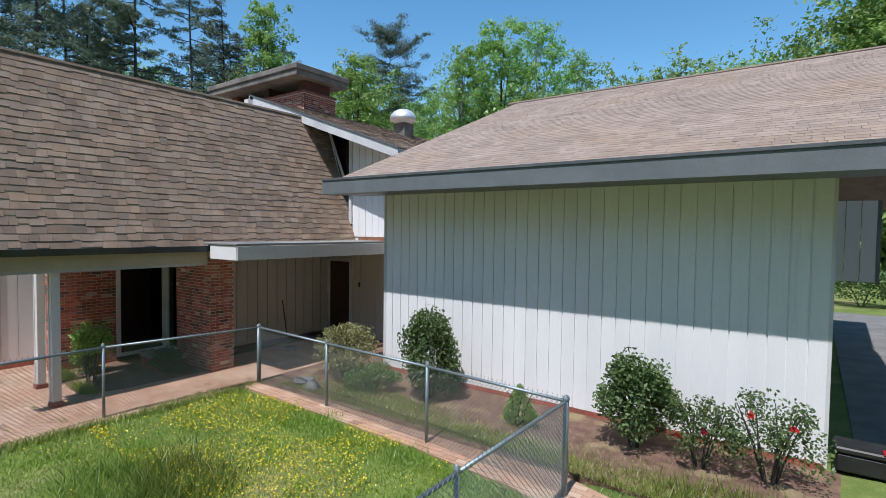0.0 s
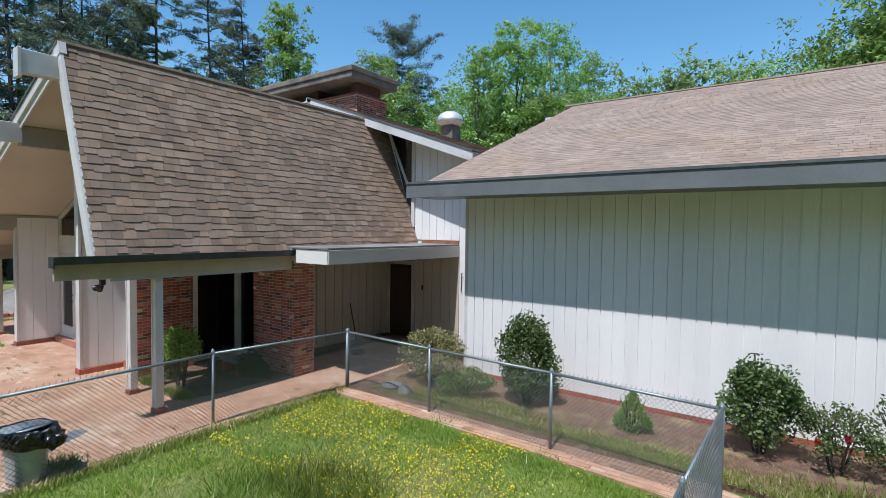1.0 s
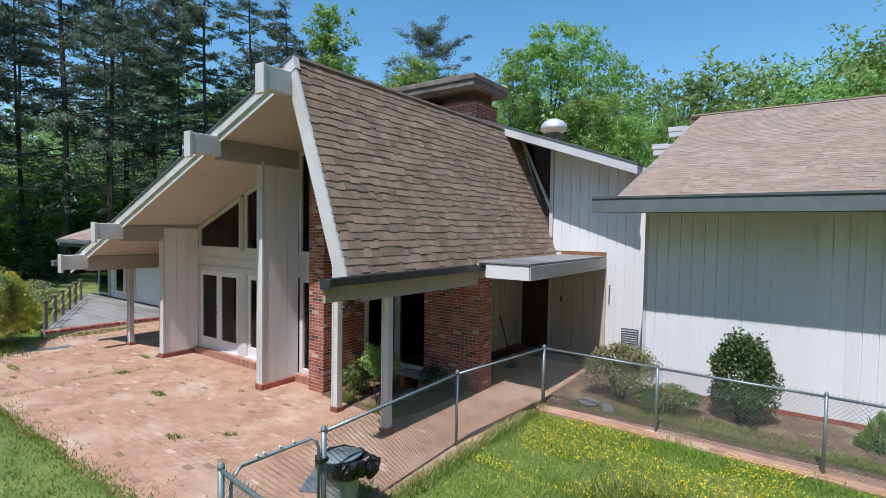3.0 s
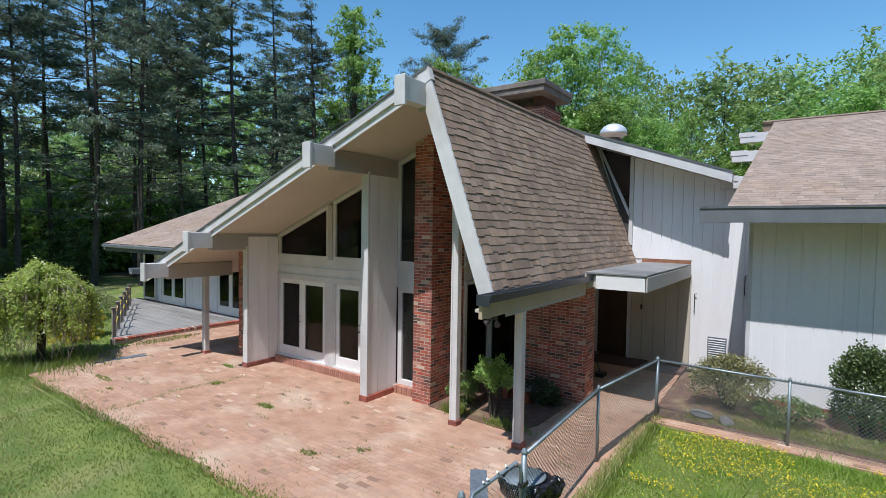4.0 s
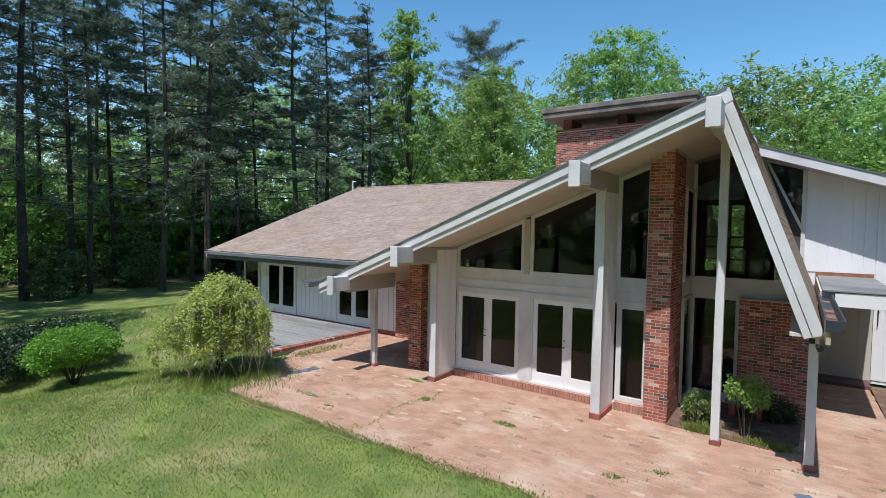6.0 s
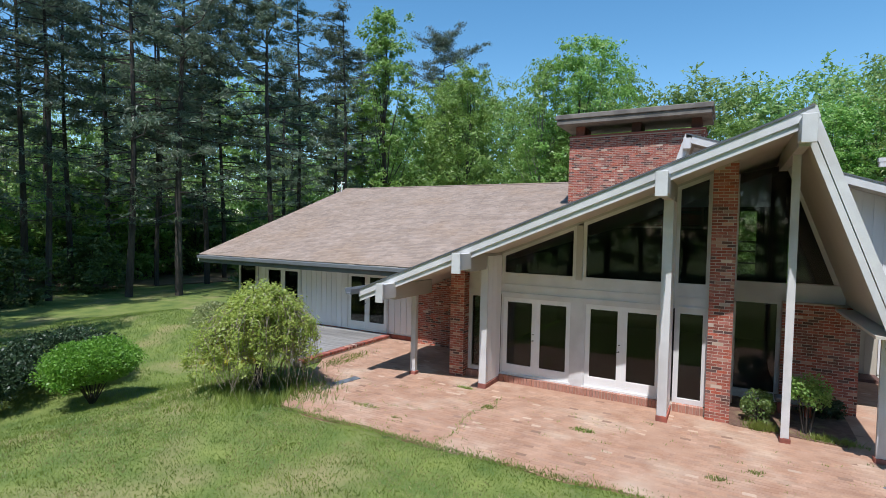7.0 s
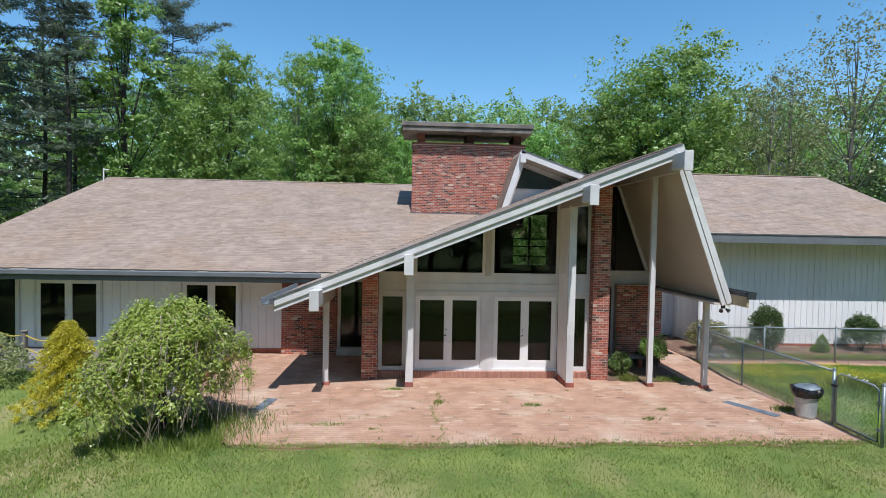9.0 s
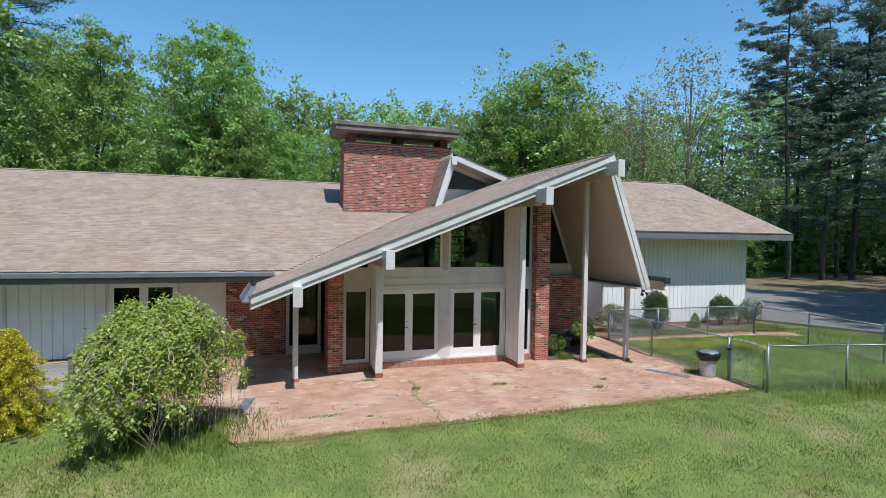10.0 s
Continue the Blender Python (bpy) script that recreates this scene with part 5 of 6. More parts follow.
def pine(seed, h, n_leaf, label="", clear=0.42, spread=3.4, nb=52, crown_round=False):
    """A tall trunk with long level boughs, each carrying flat sprays of needles."""
    rng = np.random.default_rng(seed)
    t = thing("pine_tree", label, "tree")
    bm = bmesh.new()
    lean = rng.uniform(-0.025, 0.025, 2)
    at = lambda z: Vector((lean[0] * z + 0.12 * math.sin(z * 0.23 + seed * 2), lean[1] * z + 0.15 * math.sin(z * 0.2 + seed), z))
    tube(bm, [at(z) for z in np.linspace(0, h, 12)], 0.135 + h * 0.0036, 0.03, 8)
    limbs = bmesh.new()
    pts, mids = [], []
    for i in range(nb):
        f = clear + (1 - clear) * (i / nb) ** 0.9
        stray = rng.uniform() < 0.12
        if stray:
            f = rng.uniform(min(0.2, clear * 0.6), clear)
        z = h * f
        az = rng.uniform(0, 6.28)
        g = max(0, (f - clear) / (1 - clear))
        L = spread * ((1.0 - 0.72 * g ** 1.4) if not crown_round else (0.35 + 0.75 * math.sin(math.pi * (0.1 + 0.85 * g)))) * rng.uniform(0.45, 1.2)
        if stray:
            L *= 0.7
        b = at(z)
        rise = rng.uniform(-0.12, 0.22) + 0.3 * g
        tip = b + Vector((math.cos(az) * L, math.sin(az) * L, rise * L))
        mid = b.lerp(tip, 0.55) + Vector((rng.normal() * 0.15, rng.normal() * 0.15, -0.08 * L))
        tube(limbs, [b, mid, tip], 0.055, 0.012, 4)
        m = n_leaf // nb
        if stray:
            m = int(m * 0.35)
        side = Vector((-math.sin(az), math.cos(az), 0))
        for j in range(7):
            q = 0.3 + 0.75 * j / 6
            c = (b.lerp(mid, q / 0.55) if q < 0.55 else mid.lerp(tip, (q - 0.55) / 0.45)) + side * (rng.normal() * 0.28 * L * (1.15 - q)) + Vector(rng.normal(size=3) * 0.18)
            k = rng.uniform(0.35, 0.75) * (1.7 if crown_round else 1.0)
            p = cloud(rng, max(3, m // 7), c, (k, k, k * 0.36), 0.1)
            pts.append(p)
            mids.append(np.repeat((np.array(c) - (0, 0, 0.35))[None], len(p), axis=0))
    part("trunk", bm, BARK, t)
    part("branchwork", limbs, BARK, t)["kind"] = "stuff"
    piece("crown", sprays(np.concatenate(pts), np.concatenate(mids), 0.30, rng, ratio=0.26, up=0.3, loose=1.1), NEEDLE, t)
    return t


rr = random.Random(12)
DEC = [deciduous(1, 20, 4.0, 19000, 0.25, label="tall tree in fresh bright green spring leaf", name="broadleaf_tree", clumps=40),
       deciduous(2, 17, 5.0, 19000, 0.25, label="rounded tree in fresh bright green spring leaf", name="broadleaf_tree", low=0.12, clumps=46),
       deciduous(3, 22, 3.6, 11000, 0.24, label="slender tall tree in thin spring leaf", name="broadleaf_tree", bark=BARK_PALE, clumps=44, full=0.9),
       deciduous(4, 8, 3.0, 4200, 0.33, label="low bright green understorey tree", name="sapling", low=0.05, clumps=26),
       deciduous(8, 23, 3.0, 19000, 0.25, label="narrow tall tree in bright green spring leaf", name="broadleaf_tree", low=0.1, clumps=46),
       deciduous(9, 22, 5.2, 5200, 0.25, leaf=LEAF_PALE, label="open pale tree just coming into leaf", name="broadleaf_tree", bark=BARK_PALE, low=0.25, clumps=50)]
PIN = [pine(21, 27, 14000, "tall dark pine with a bare lower trunk", spread=4.4), pine(22, 24, 14000, "tall dark pine with a bare lower trunk", clear=0.33, spread=4.9), pine(23, 29, 12000, "tall thin pine with a bare lower trunk", clear=0.48, spread=4.2)]
PIN.append(pine(24, 25, 13000, "broad dark pine, leafy almost to the ground", clear=0.16, spread=5.0, nb=64))
PIN.append(pine(25, 29, 30000, "tall pine with a broad rounded crown", clear=0.62, spread=5.2, nb=60, crown_round=True))
PIN.append(pine(26, 26, 30000, "spreading pine with long crooked boughs", clear=0.38, spread=6.6, nb=66))
# dark leaves paint the shade inside the wood
SHADE_THICKET = deciduous(7, 7, 3.4, 4600, 0.36, label="dense thicket tree, its leaves darkened for the wood's shade", name="thicket_tree", leaf=LEAF_DARK, low=0.04, clumps=26)
FAR = [deciduous(5, 18, 4.8, 5600, 0.40, label="distant tree in bright green spring leaf", name="distant_tree", low=0.1, clumps=30, leaf=LEAF_HAZED), deciduous(6, 20, 4.4, 5200, 0.40, label="distant tall tree in spring leaf", name="distant_tree", low=0.12, clumps=30, leaf=LEAF_HAZED)]
used = set()


def plant(tpl, x, y, height, base_h, spin=None):
    s = height / base_h
    z = ground_z(x, y) - 0.1
    m = pose(x, y, z, 0, 0, rr.uniform(0, 360) if spin is None else spin)
    if tpl.name not in used:
        used.add(tpl.name)
        tpl.matrix_basis = m
        tpl.scale = (s * rr.uniform(0.9, 1.1), s * rr.uniform(0.9, 1.1), s)
        return tpl
    c = copy_thing(tpl, m)
    c.scale = (s * rr.uniform(0.88, 1.15), s * rr.uniform(0.88, 1.15), s)
    return c


DH, PH = (20, 17, 22, 8, 23, 22), (27, 24, 29, 25, 29, 26)


def under_skyline(x, y, h):
    """The wood's tops keep to one even height seen from the lawn."""
    return min(h, 3.2 + 0.262 * math.hypot(x, y), 3.9 + 0.245 * math.hypot(x + 21, y + 10.5))


# single trees that stand out
for kind, i, x, y, h in (("d", 4, -39.3, 27.9, 23.6), ("p", 4, -48.0, 53.4, 31), ("d", 2, -32.1, 47.1, 23.8), ("d", 0, -28.5, 49.8, 26), ("d", 2, -27.3, 57.1, 28.4), ("d", 2, -25.6, 66.6, 27.6),
                         ("d", 1, 1.5, 45, 19), ("d", 0, 4.2, 46, 20.5), ("d", 1, 8.9, 41.5, 24.2), ("d", 1, 6.2, 44, 22.5), ("d", 5, 14.4, 36.4, 20), ("d", 5, 21.5, 34.5, 25), ("d", 5, 18, 38, 21),
                         ("d", 0, -34.5, 33, 19), ("d", 1, -37.5, 36, 19), ("p", 5, -43.7, 18.8, 26), ("p", 5, -52, 21, 24), ("p", 5, -46, -1.5, 22)):
    plant((DEC if kind == "d" else PIN)[i], x, y, h, (DH if kind == "d" else PH)[i])
# pine wood on one side
for x, y in ((-51, 6.4), (-55, 12.7), (-50.1, 14.2), (-46.5, 9.5), (-48, 2.5), (-53, 1.0), (-49, 18), (-46, 24), (-56.5, 6), (-60, 11), (-50, -3),
             (-58, 0), (-63, 6), (-61, 20), (-56, 33), (-41.5, 24.5), (-56, -8), (-47.5, 6.2), (-44.5, 12.5), (-52.5, 9.3), (-56, 18), (-64, 0.5)):
    i = rr.randrange(3)
    plant(PIN[i], x + rr.uniform(-0.6, 0.6), y + rr.uniform(-0.6, 0.6), rr.uniform(22, 29), PH[i])
for x, y in ((-44.5, 27), (-47, 34), (-53, 29)):
    plant(PIN[3], x, y, rr.uniform(19, 24), 25)
for k in range(20):
    plant(SHADE_THICKET, rr.uniform(-76, -58), rr.uniform(-16, 36), rr.uniform(4.5, 8), 7)
for k in range(20):
    plant(DEC[3], rr.uniform(-76, -54), rr.uniform(-12, 38), rr.uniform(4, 8), 8)
for k in range(16):
    i = rr.randrange(2)
    one = plant(FAR[i], rr.uniform(-98, -84), -24 + k * 4.2, rr.uniform(13, 18), (18, 20)[i])
    one.scale = (one.scale.x * 1.35, one.scale.y * 1.35, one.scale.z)
for x, y in ((42, 38), (33, 46), (41, 46), (50, 40), (52, 34)):
    plant(SHADE_THICKET, x, y, rr.uniform(8, 12), 7)
for x, y in ((-46, -6), (-48, -1), (-47, 4), (-50, 9.5), (-45, 18)):
    plant(SHADE_THICKET, x, y, rr.uniform(2.5, 4.5), 7)
for x, y in ((-36, -7), (-40, -8), (-44, -7)):
    plant(PIN[3], x, y, rr.uniform(21, 25), 25)
# pines beyond the driveway
for x, y, i in ((27.0, 27.6, 5), (30, 26, 0), (33.5, 25.5, 5), (36, 29, 3), (34, 22, 1), (39, 24, 5), (44, 26, 0), (37, 34, 1), (46, 34, 3)):
    plant(PIN[i], x, y, rr.uniform(29, 32) if i == 5 else rr.uniform(22, 29), PH[i])
# broadleaf wood behind the house
for k in range(44):
    x = -62 + k * 2.38 + rr.uniform(-1.2, 1.2)
    y = 48 + rr.uniform(0, 26) + abs(x + 12) * 0.05
    i = rr.choice((0, 0, 1, 1, 2, 4))
    plant(DEC[i], x, y, under_skyline(x, y, rr.uniform(15, 22)), DH[i])
for k in range(52):
    x, y = -66 + k * 1.95 + rr.uniform(-1.5, 1.5), rr.uniform(30, 48)
    if x < -30:
        y = rr.uniform(0, 38)
        x = rr.uniform(-74, -50)
    plant(DEC[3], x, y, rr.uniform(4.5, 9), 8)
# far wood, closing the gaps
for k in range(76):
    a = radians(196 - k * 2.8)
    R = rr.uniform(80, 98)
    i = rr.randrange(2)
    x, y = -15 + R * math.cos(a), 5 + R * math.sin(a)
    high = 1.0 if y > 30 else 0.72
    one = plant(FAR[i], x, y, (3.5 + math.hypot(x + 10, y + 5) * rr.uniform(0.245, 0.288)) * high, (18, 20)[i])
for k in range(40):
    a = radians(190 - k * 3.2) if k < 20 else radians(54 - (k - 20) * 2.8)
    R = rr.uniform(60, 76)
    i = rr.randrange(2)
    plant(FAR[i], -15 + R * math.cos(a), 5 + R * math.sin(a), rr.uniform(10, 15), (18, 20)[i])
# trees across the lawn, behind the camera
for k in range(30):
    a = radians(196 + k * 5.7)
    R = rr.uniform(34, 44)
    i = rr.randrange(2)
    plant(FAR[i], -13 + R * math.cos(a), R * math.sin(a), rr.uniform(19, 25), (18, 20)[i])
for k in range(14):
    plant(DEC[3], rr.uniform(14, 50), rr.uniform(29, 48), rr.uniform(5, 8), 8)
for x, y in ((10, 0.5), (14.5, 3), (19.5, 1), (25, 5), (9, -4), (30, 8), (13, -2), (22, 10), (16, 8.5)):
    i = rr.randrange(3)
    plant(PIN[i], x, y, rr.uniform(22, 27), PH[i])
for x, y in ((8, -1.5), (12, 1.5), (16.5, 3.5), (21, 5.5), (26, 7.5), (13.5, 5), (19, 8), (24.5, 10.5), (29.5, 12.5)):
    plant(PIN[3], x, y, rr.uniform(17, 21), 25)


def bush(name, label, x, y, rx, ry, h, n, size, leaf, seed, stems=6, shell=0.55, ratio=0.6, lift=0.12, flowers=None, lumps=9, cone=False):
    rng = np.random.default_rng(seed)
    t = thing(name, label, "shrub", (x, y, max(-0.7, min(0.0, ground_z(x, y) + 0.05))))
    bm = bmesh.new()
    pts = [cloud(rng, n // 3, (0, 0, h * (0.5 + lift / 2)), (rx * 0.88, ry * 0.88, h * (0.5 - lift / 2)), shell)]
    for i in range(lumps):
        az, f = i * 2.4 + rng.uniform(0, 0.6), rng.uniform(0.25, 0.95)
        e = math.sqrt(max(0.05, 1 - (2 * f - 0.9) ** 2)) * 0.72
        c = (math.cos(az) * rx * e, math.sin(az) * ry * e, h * (lift + (1 - lift) * f * 0.9))
        cr = rng.uniform(0.25, 0.42)
        pts.append(cloud(rng, (2 * n // 3) // lumps, c, (rx * cr, ry * cr, h * cr * 0.55), 0.3))
    for i in range(stems):
        az = i * 6.28 / stems + rng.uniform(-0.3, 0.3)
        tube(bm, [(0.05 * math.cos(az), 0.05 * math.sin(az), 0), (rx * 0.3 * math.cos(az), ry * 0.3 * math.sin(az), h * 0.4), (rx * 0.6 * math.cos(az + 0.3), ry * 0.6 * math.sin(az + 0.3), h * 0.8)], 0.018, 0.006, 5)
    part("stem", bm, BARK, t)
    P = np.concatenate(pts)
    if cone:
        P[:, :2] *= (1.25 - 0.95 * np.clip(P[:, 2] / h, 0, 1))[:, None]
    P = P[P[:, 2] > 0.03]
    piece("foliage", leaves(P, size, rng, ratio=ratio, out_from=(0, 0, h * 0.4)), leaf, t)
    if flowers:
        for i in range(flowers[1]):
            az, f = rng.uniform(0, 6.28), rng.uniform(0.35, 0.95)
            c = Vector((math.cos(az) * rx * 0.8, math.sin(az) * ry * 0.8, h * f))
            P = cloud(rng, 14, c, (0.04, 0.045, 0.04), 0.3)
            piece("flower", leaves(P, 0.06, rng, ratio=0.8), flowers[0], t)
    return t


bush("holly_bush", "dense dark green bush against the white wall", -5.75, 7.5, 0.62, 0.6, 1.70, 11000, 0.058, LEAF_DARK, 51, lumps=16, shell=0.4, lift=0.04)
bush("conical_shrub", "small clipped conical green shrub in mulch", -3.78, 7.35, 0.33, 0.33, 0.74, 6500, 0.034, LEAF_LIGHT, 52, lumps=4, lift=0.0, cone=True)
bush("camellia_bush", "glossy dark green bush with an uneven crown", -2.05, 7.65, 0.62, 0.55, 1.42, 7500, 0.06, LEAF_DARK, 53, lumps=20, shell=0.3)
bush("rose_bush", "straggly rose bush with a few red blooms", -1.15, 7.55, 0.55, 0.45, 1.05, 2400, 0.05, LEAF_DARK, 54, shell=0.2, lumps=12, flowers=(PETAL_RED, 3))
bush("rose_bush", "open rose bush with thin arching stems", -0.35, 7.6, 0.65, 0.5, 1.25, 2200, 0.05, LEAF_DARK, 55, shell=0.2, lumps=13, stems=9, flowers=(PETAL_RED, 2))
bush("dry_shrub", "half-dry brown and green shrub by the path", -7.95, 7.45, 0.85, 0.65, 1.22, 6500, 0.048, LEAF_DRY, 56, stems=18, lumps=18, shell=0.25)
bush("dry_shrub", "low half-dry shrub by the path", -6.95, 7.2, 0.65, 0.5, 0.6, 3000, 0.045, LEAF_OLIVE, 57, stems=12)
bush("azalea_bush", "open green bush with several bare stems", -11.6, 4.0, 0.42, 0.40, 1.25, 2000, 0.06, LEAF_LIGHT, 58, lift=0.5, lumps=12, shell=0.2)
bush("round_shrub", "small rounded olive green shrub beside the brick pier", -12.45, 4.25, 0.36, 0.36, 0.80, 3000, 0.05, LEAF_OLIVE, 59, lumps=6, lift=0.05)
# leaf colour carries the shade under the eave
bush("evergreen_bush", "dark leafy bush under the eave", -11.2, 5.3, 0.5, 0.35, 0.6, 1500, 0.06, LEAF_DARK_SHADED, 60)
bush("laurel_bush", "large rounded green bush on the lawn", -26.9, -1.95, 1.25, 1.2, 1.55, 30000, 0.055, LEAF_LAUREL, 61, lumps=30, stems=14, lift=0.34, shell=0.7)
bush("pale_shrub", "soft pale green shrub beyond the deck", -29.5, 3.5, 1.05, 0.9, 1.35, 5200, 0.06, LEAF_PALE, 62)
bush("juniper_bush", "dark spreading juniper at the lawn's edge", -29.9, -1.2, 1.9, 1.8, 1.5, 17000, 0.08, LEAF_DARK_SHADED, 63, lumps=22, lift=0.02)
bush("juniper_bush", "dark spreading juniper at the lawn's edge", -29.3, -3.9, 1.7, 1.7, 1.5, 15000, 0.08, LEAF_DARK_SHADED, 64, lumps=20, lift=0.02)
bush("azalea_bush", "red flowering azalea across the driveway", 3.8, 27, 1.2, 1.0, 1.3, 2400, 0.10, PETAL_RED, 65)
bush("hedge_bush", "mixed green bush across the driveway", 1.8, 29, 1.8, 1.2, 1.9, 3600, 0.12, LEAF_DARK, 66)

# golden conifer
rng = np.random.default_rng(70)
t = thing("golden_conifer", "golden yellow feathery conifer on the lawn", "shrub", (-26.4, 2.0, ground_z(-26.4, 2.0)))
t.scale = (1.0, 1.0, 1.06)
bm = bmesh.new()
tube(bm, [(0, 0, 0), (0.03, 0, 1.0), (0, 0.02, 1.9)], 0.05, 0.01)
pts = []
for i in range(90):
    f = i / 90
    az, z = i * 2.4, 0.12 + 1.85 * f
    L = 0.92 * (1 - f) ** 0.62 * rng.uniform(0.75, 1.15) + 0.06
    for j in range(4):
        g = (j + 1) / 4
        c = np.array((math.cos(az) * L * g, math.sin(az) * L * g, z + 0.12 * g - 0.22 * g * g))
        pts.append(cloud(rng, 90, c, (0.12, 0.12, 0.09), 0.1))
part("trunk", bm, BARK, t)
piece("foliage", leaves(np.concatenate(pts), 0.055, rng, ratio=0.35, out_from=(0, 0, 1.2)), LEAF_YELLOW, t)

# weeping tree
weeping = t = thing("weeping_tree", "weeping dome-shaped tree with hanging bare twigs and green leaves", "tree", (-23.45, 0.2, ground_z(-23.45, 0.2)))
bm = bmesh.new()
tube(bm, [(0, 0, -0.05), (0.05, 0.02, 0.7), (-0.03, 0.03, 1.4), (0.0, 0.0, 2.1)], 0.11, 0.07, 8)
pts, mids = [], []
for i in range(300):
    az = i * 2.399 + rng.uniform(-0.2, 0.2)
    lump = 1 + 0.20 * math.sin(3 * az + 1) + 0.14 * math.sin(5 * az)
    R = 1.27 * lump * rng.uniform(0.12, 1.0) ** 0.5
    ztop = 2.66 - 0.62 * (R / 1.4) ** 2 + rng.uniform(-0.28, 0.12) + 0.14 * math.sin(2 * az + 2) + 0.26 * math.cos(az) * R / 1.4 - 0.06
    bare = i % 5 < 2
    zend = max(0.06, rng.uniform(0.05, 0.4) if bare else rng.uniform(0.15, 0.95))
    if R < 0.7:
        zend += 0.6
    d = np.array((math.cos(az), math.sin(az)))
    sway = rng.uniform(-0.30, 0.16)
    e, v = np.array((-d[1], d[0])), rng.normal(size=3) * (0.06, 0.13, 0.22)
    path_pts = [(0, 0, 2.0), (*(d * R * 0.45), ztop + 0.05), (*(d * R * 0.85), ztop - 0.04), (*(d * (R + 0.06) + e * v[0]), ztop - 0.36), (*(d * (R + 0.04 + sway) + e * v[1]), (ztop - 0.4 + zend) / 2), (*(d * (R - 0.02 + sway * 1.6) + e * v[2]), zend)]
    part("twig", tube(bmesh.new(), path_pts[1:], 0.011, 0.003, 4), TWIG, t)
    if i % 6 == 0:
        tube(bm, path_pts[:3], 0.04, 0.012, 5)
    # tufts of leaves strung along the twig, thinning towards its end
    for j in range(5 if bare else 11):
        g = 0.35 + rng.uniform(0, 1) ** (2.0 if bare else 1.35) * (3.4 if bare else 4.2)
        k = min(4, int(g))
        a, b = np.array(path_pts[k]), np.array(path_pts[min(5, k + 1)])
        c = a + (b - a) * (g - k)
        if k == 0 and np.hypot(c[0], c[1]) < R * 0.25:
            continue
        q = c + rng.normal(size=(32, 3)) * (0.065, 0.065, 0.085)
        pts.append(q)
        mids.append(np.repeat((c * (0.93, 0.93, 1) - (0, 0, 0.06))[None], len(q), axis=0))
part("trunk", bm, BARK, t)
piece("foliage", sprays(np.concatenate(pts), np.concatenate(mids), 0.062, rng, ratio=0.6, up=0.3, loose=0.6), LEAF_WEEP, t)
weeping.scale = (1.0, 1.0, 0.96)

# ---- grass ----


def blades(n, place, height, width, rng, name, material, label):
    xy = place(n, rng)
    n = len(xy)
    z = np.array([ground_z(x, y) for x, y in xy])
    for poly in (PAVED, HARD[1], BED):
        z = np.where(in_poly(xy[:, 0], xy[:, 1], poly), 0.012, z)
    h = height * rng.uniform(0.5, 1.4, n)
    az = rng.uniform(0, 6.283, n)
    w = width * rng.uniform(0.7, 1.3, n)
    lean = rng.normal(size=(n, 2)) * (h * 0.45)[:, None]
    base = np.column_stack([xy, z - 0.01])
    side = np.column_stack([np.cos(az) * w, np.sin(az) * w, np.zeros(n)])
    tip = base + np.column_stack([lean, h])
    V = np.stack([base - side, base + side, tip], axis=1).reshape(-1, 3)
    me = bpy.data.meshes.new(name)
    me.vertices.add(3 * n)
    me.vertices.foreach_set("co", V.ravel())
    me.loops.add(3 * n)
    me.loops.foreach_set("vertex_index", np.arange(3 * n, dtype=np.int32))
    me.polygons.add(n)
    me.polygons.foreach_set("loop_start", np.arange(0, 3 * n, 3, dtype=np.int32))
    me.update(calc_edges=True)
    ob = piece(name, me, material)
    return tagged(ob, label, "grass", kind="stuff")


def in_poly(x, y, poly):
    c = np.zeros(len(x), bool)
    j = len(poly) - 1
    for i in range(len(poly)):
        xi, yi, xj, yj = *poly[i], *poly[j]
        c ^= ((yi > y) != (yj > y)) & (x < (xj - xi) * (y - yi) / (yj - yi + 1e-12) + xi)
        j = i
    return c


HARD = [[(-21.9, -0.5), (-9.2, -0.4), (-9.15, 6.6), (-9.2, 10), (-19.6, 10), (-24.1, 6.9), (-24.1, 3.4), (-22.6, 0.9)],
        [(-9.3, 6.05), (-6.9, 6.2), (-4.6, 6.15), (-2.6, 6.2), (-0.5, 5.6), (-0.6, 4.8), (-2.9, 5.5), (-4.6, 5.65), (-9.0, 5.75)],
        [(-9.0, 6.5), (0.4, 6.5), (0.4, 8.5), (-9.0, 10)], [(-24.1, 2.2), (-24.1, 6.9), (-33, 6.9), (-33, 6.5)]]

BED = [(-9.2, 6.05), (-2.6, 6.2), (0.3, 6.4), (0.4, 8.45), (-7.7, 8.45), (-7.7, 9.99), (-9.25, 9.99)]
PAVED = [(-21.95, -0.66), (-17, -0.7), (-13, -0.6), (-9.1, -0.6), (-9.15, 6.6), (-9.2, 10), (-19.6, 10), (-24.1, 6.9), (-24.1, 3.4), (-22.6, 0.9)]


def spot(x0, x1, y0, y1, patch=None, thresh=0.0):
    def f(n, rng):
        x, y = rng.uniform(x0, x1, n), rng.uniform(y0, y1, n)
        ok = np.ones(n, bool)
        for p in HARD:
            ok &= ~in_poly(x, y, p)
        x, y = x[ok], y[ok]
        if patch:
            keep = np.array([noise.noise(Vector((a * patch, b * patch, 7.7))) > thresh for a, b in zip(x, y)])
            x, y = x[keep], y[keep]
        return np.column_stack([x, y])
    return f


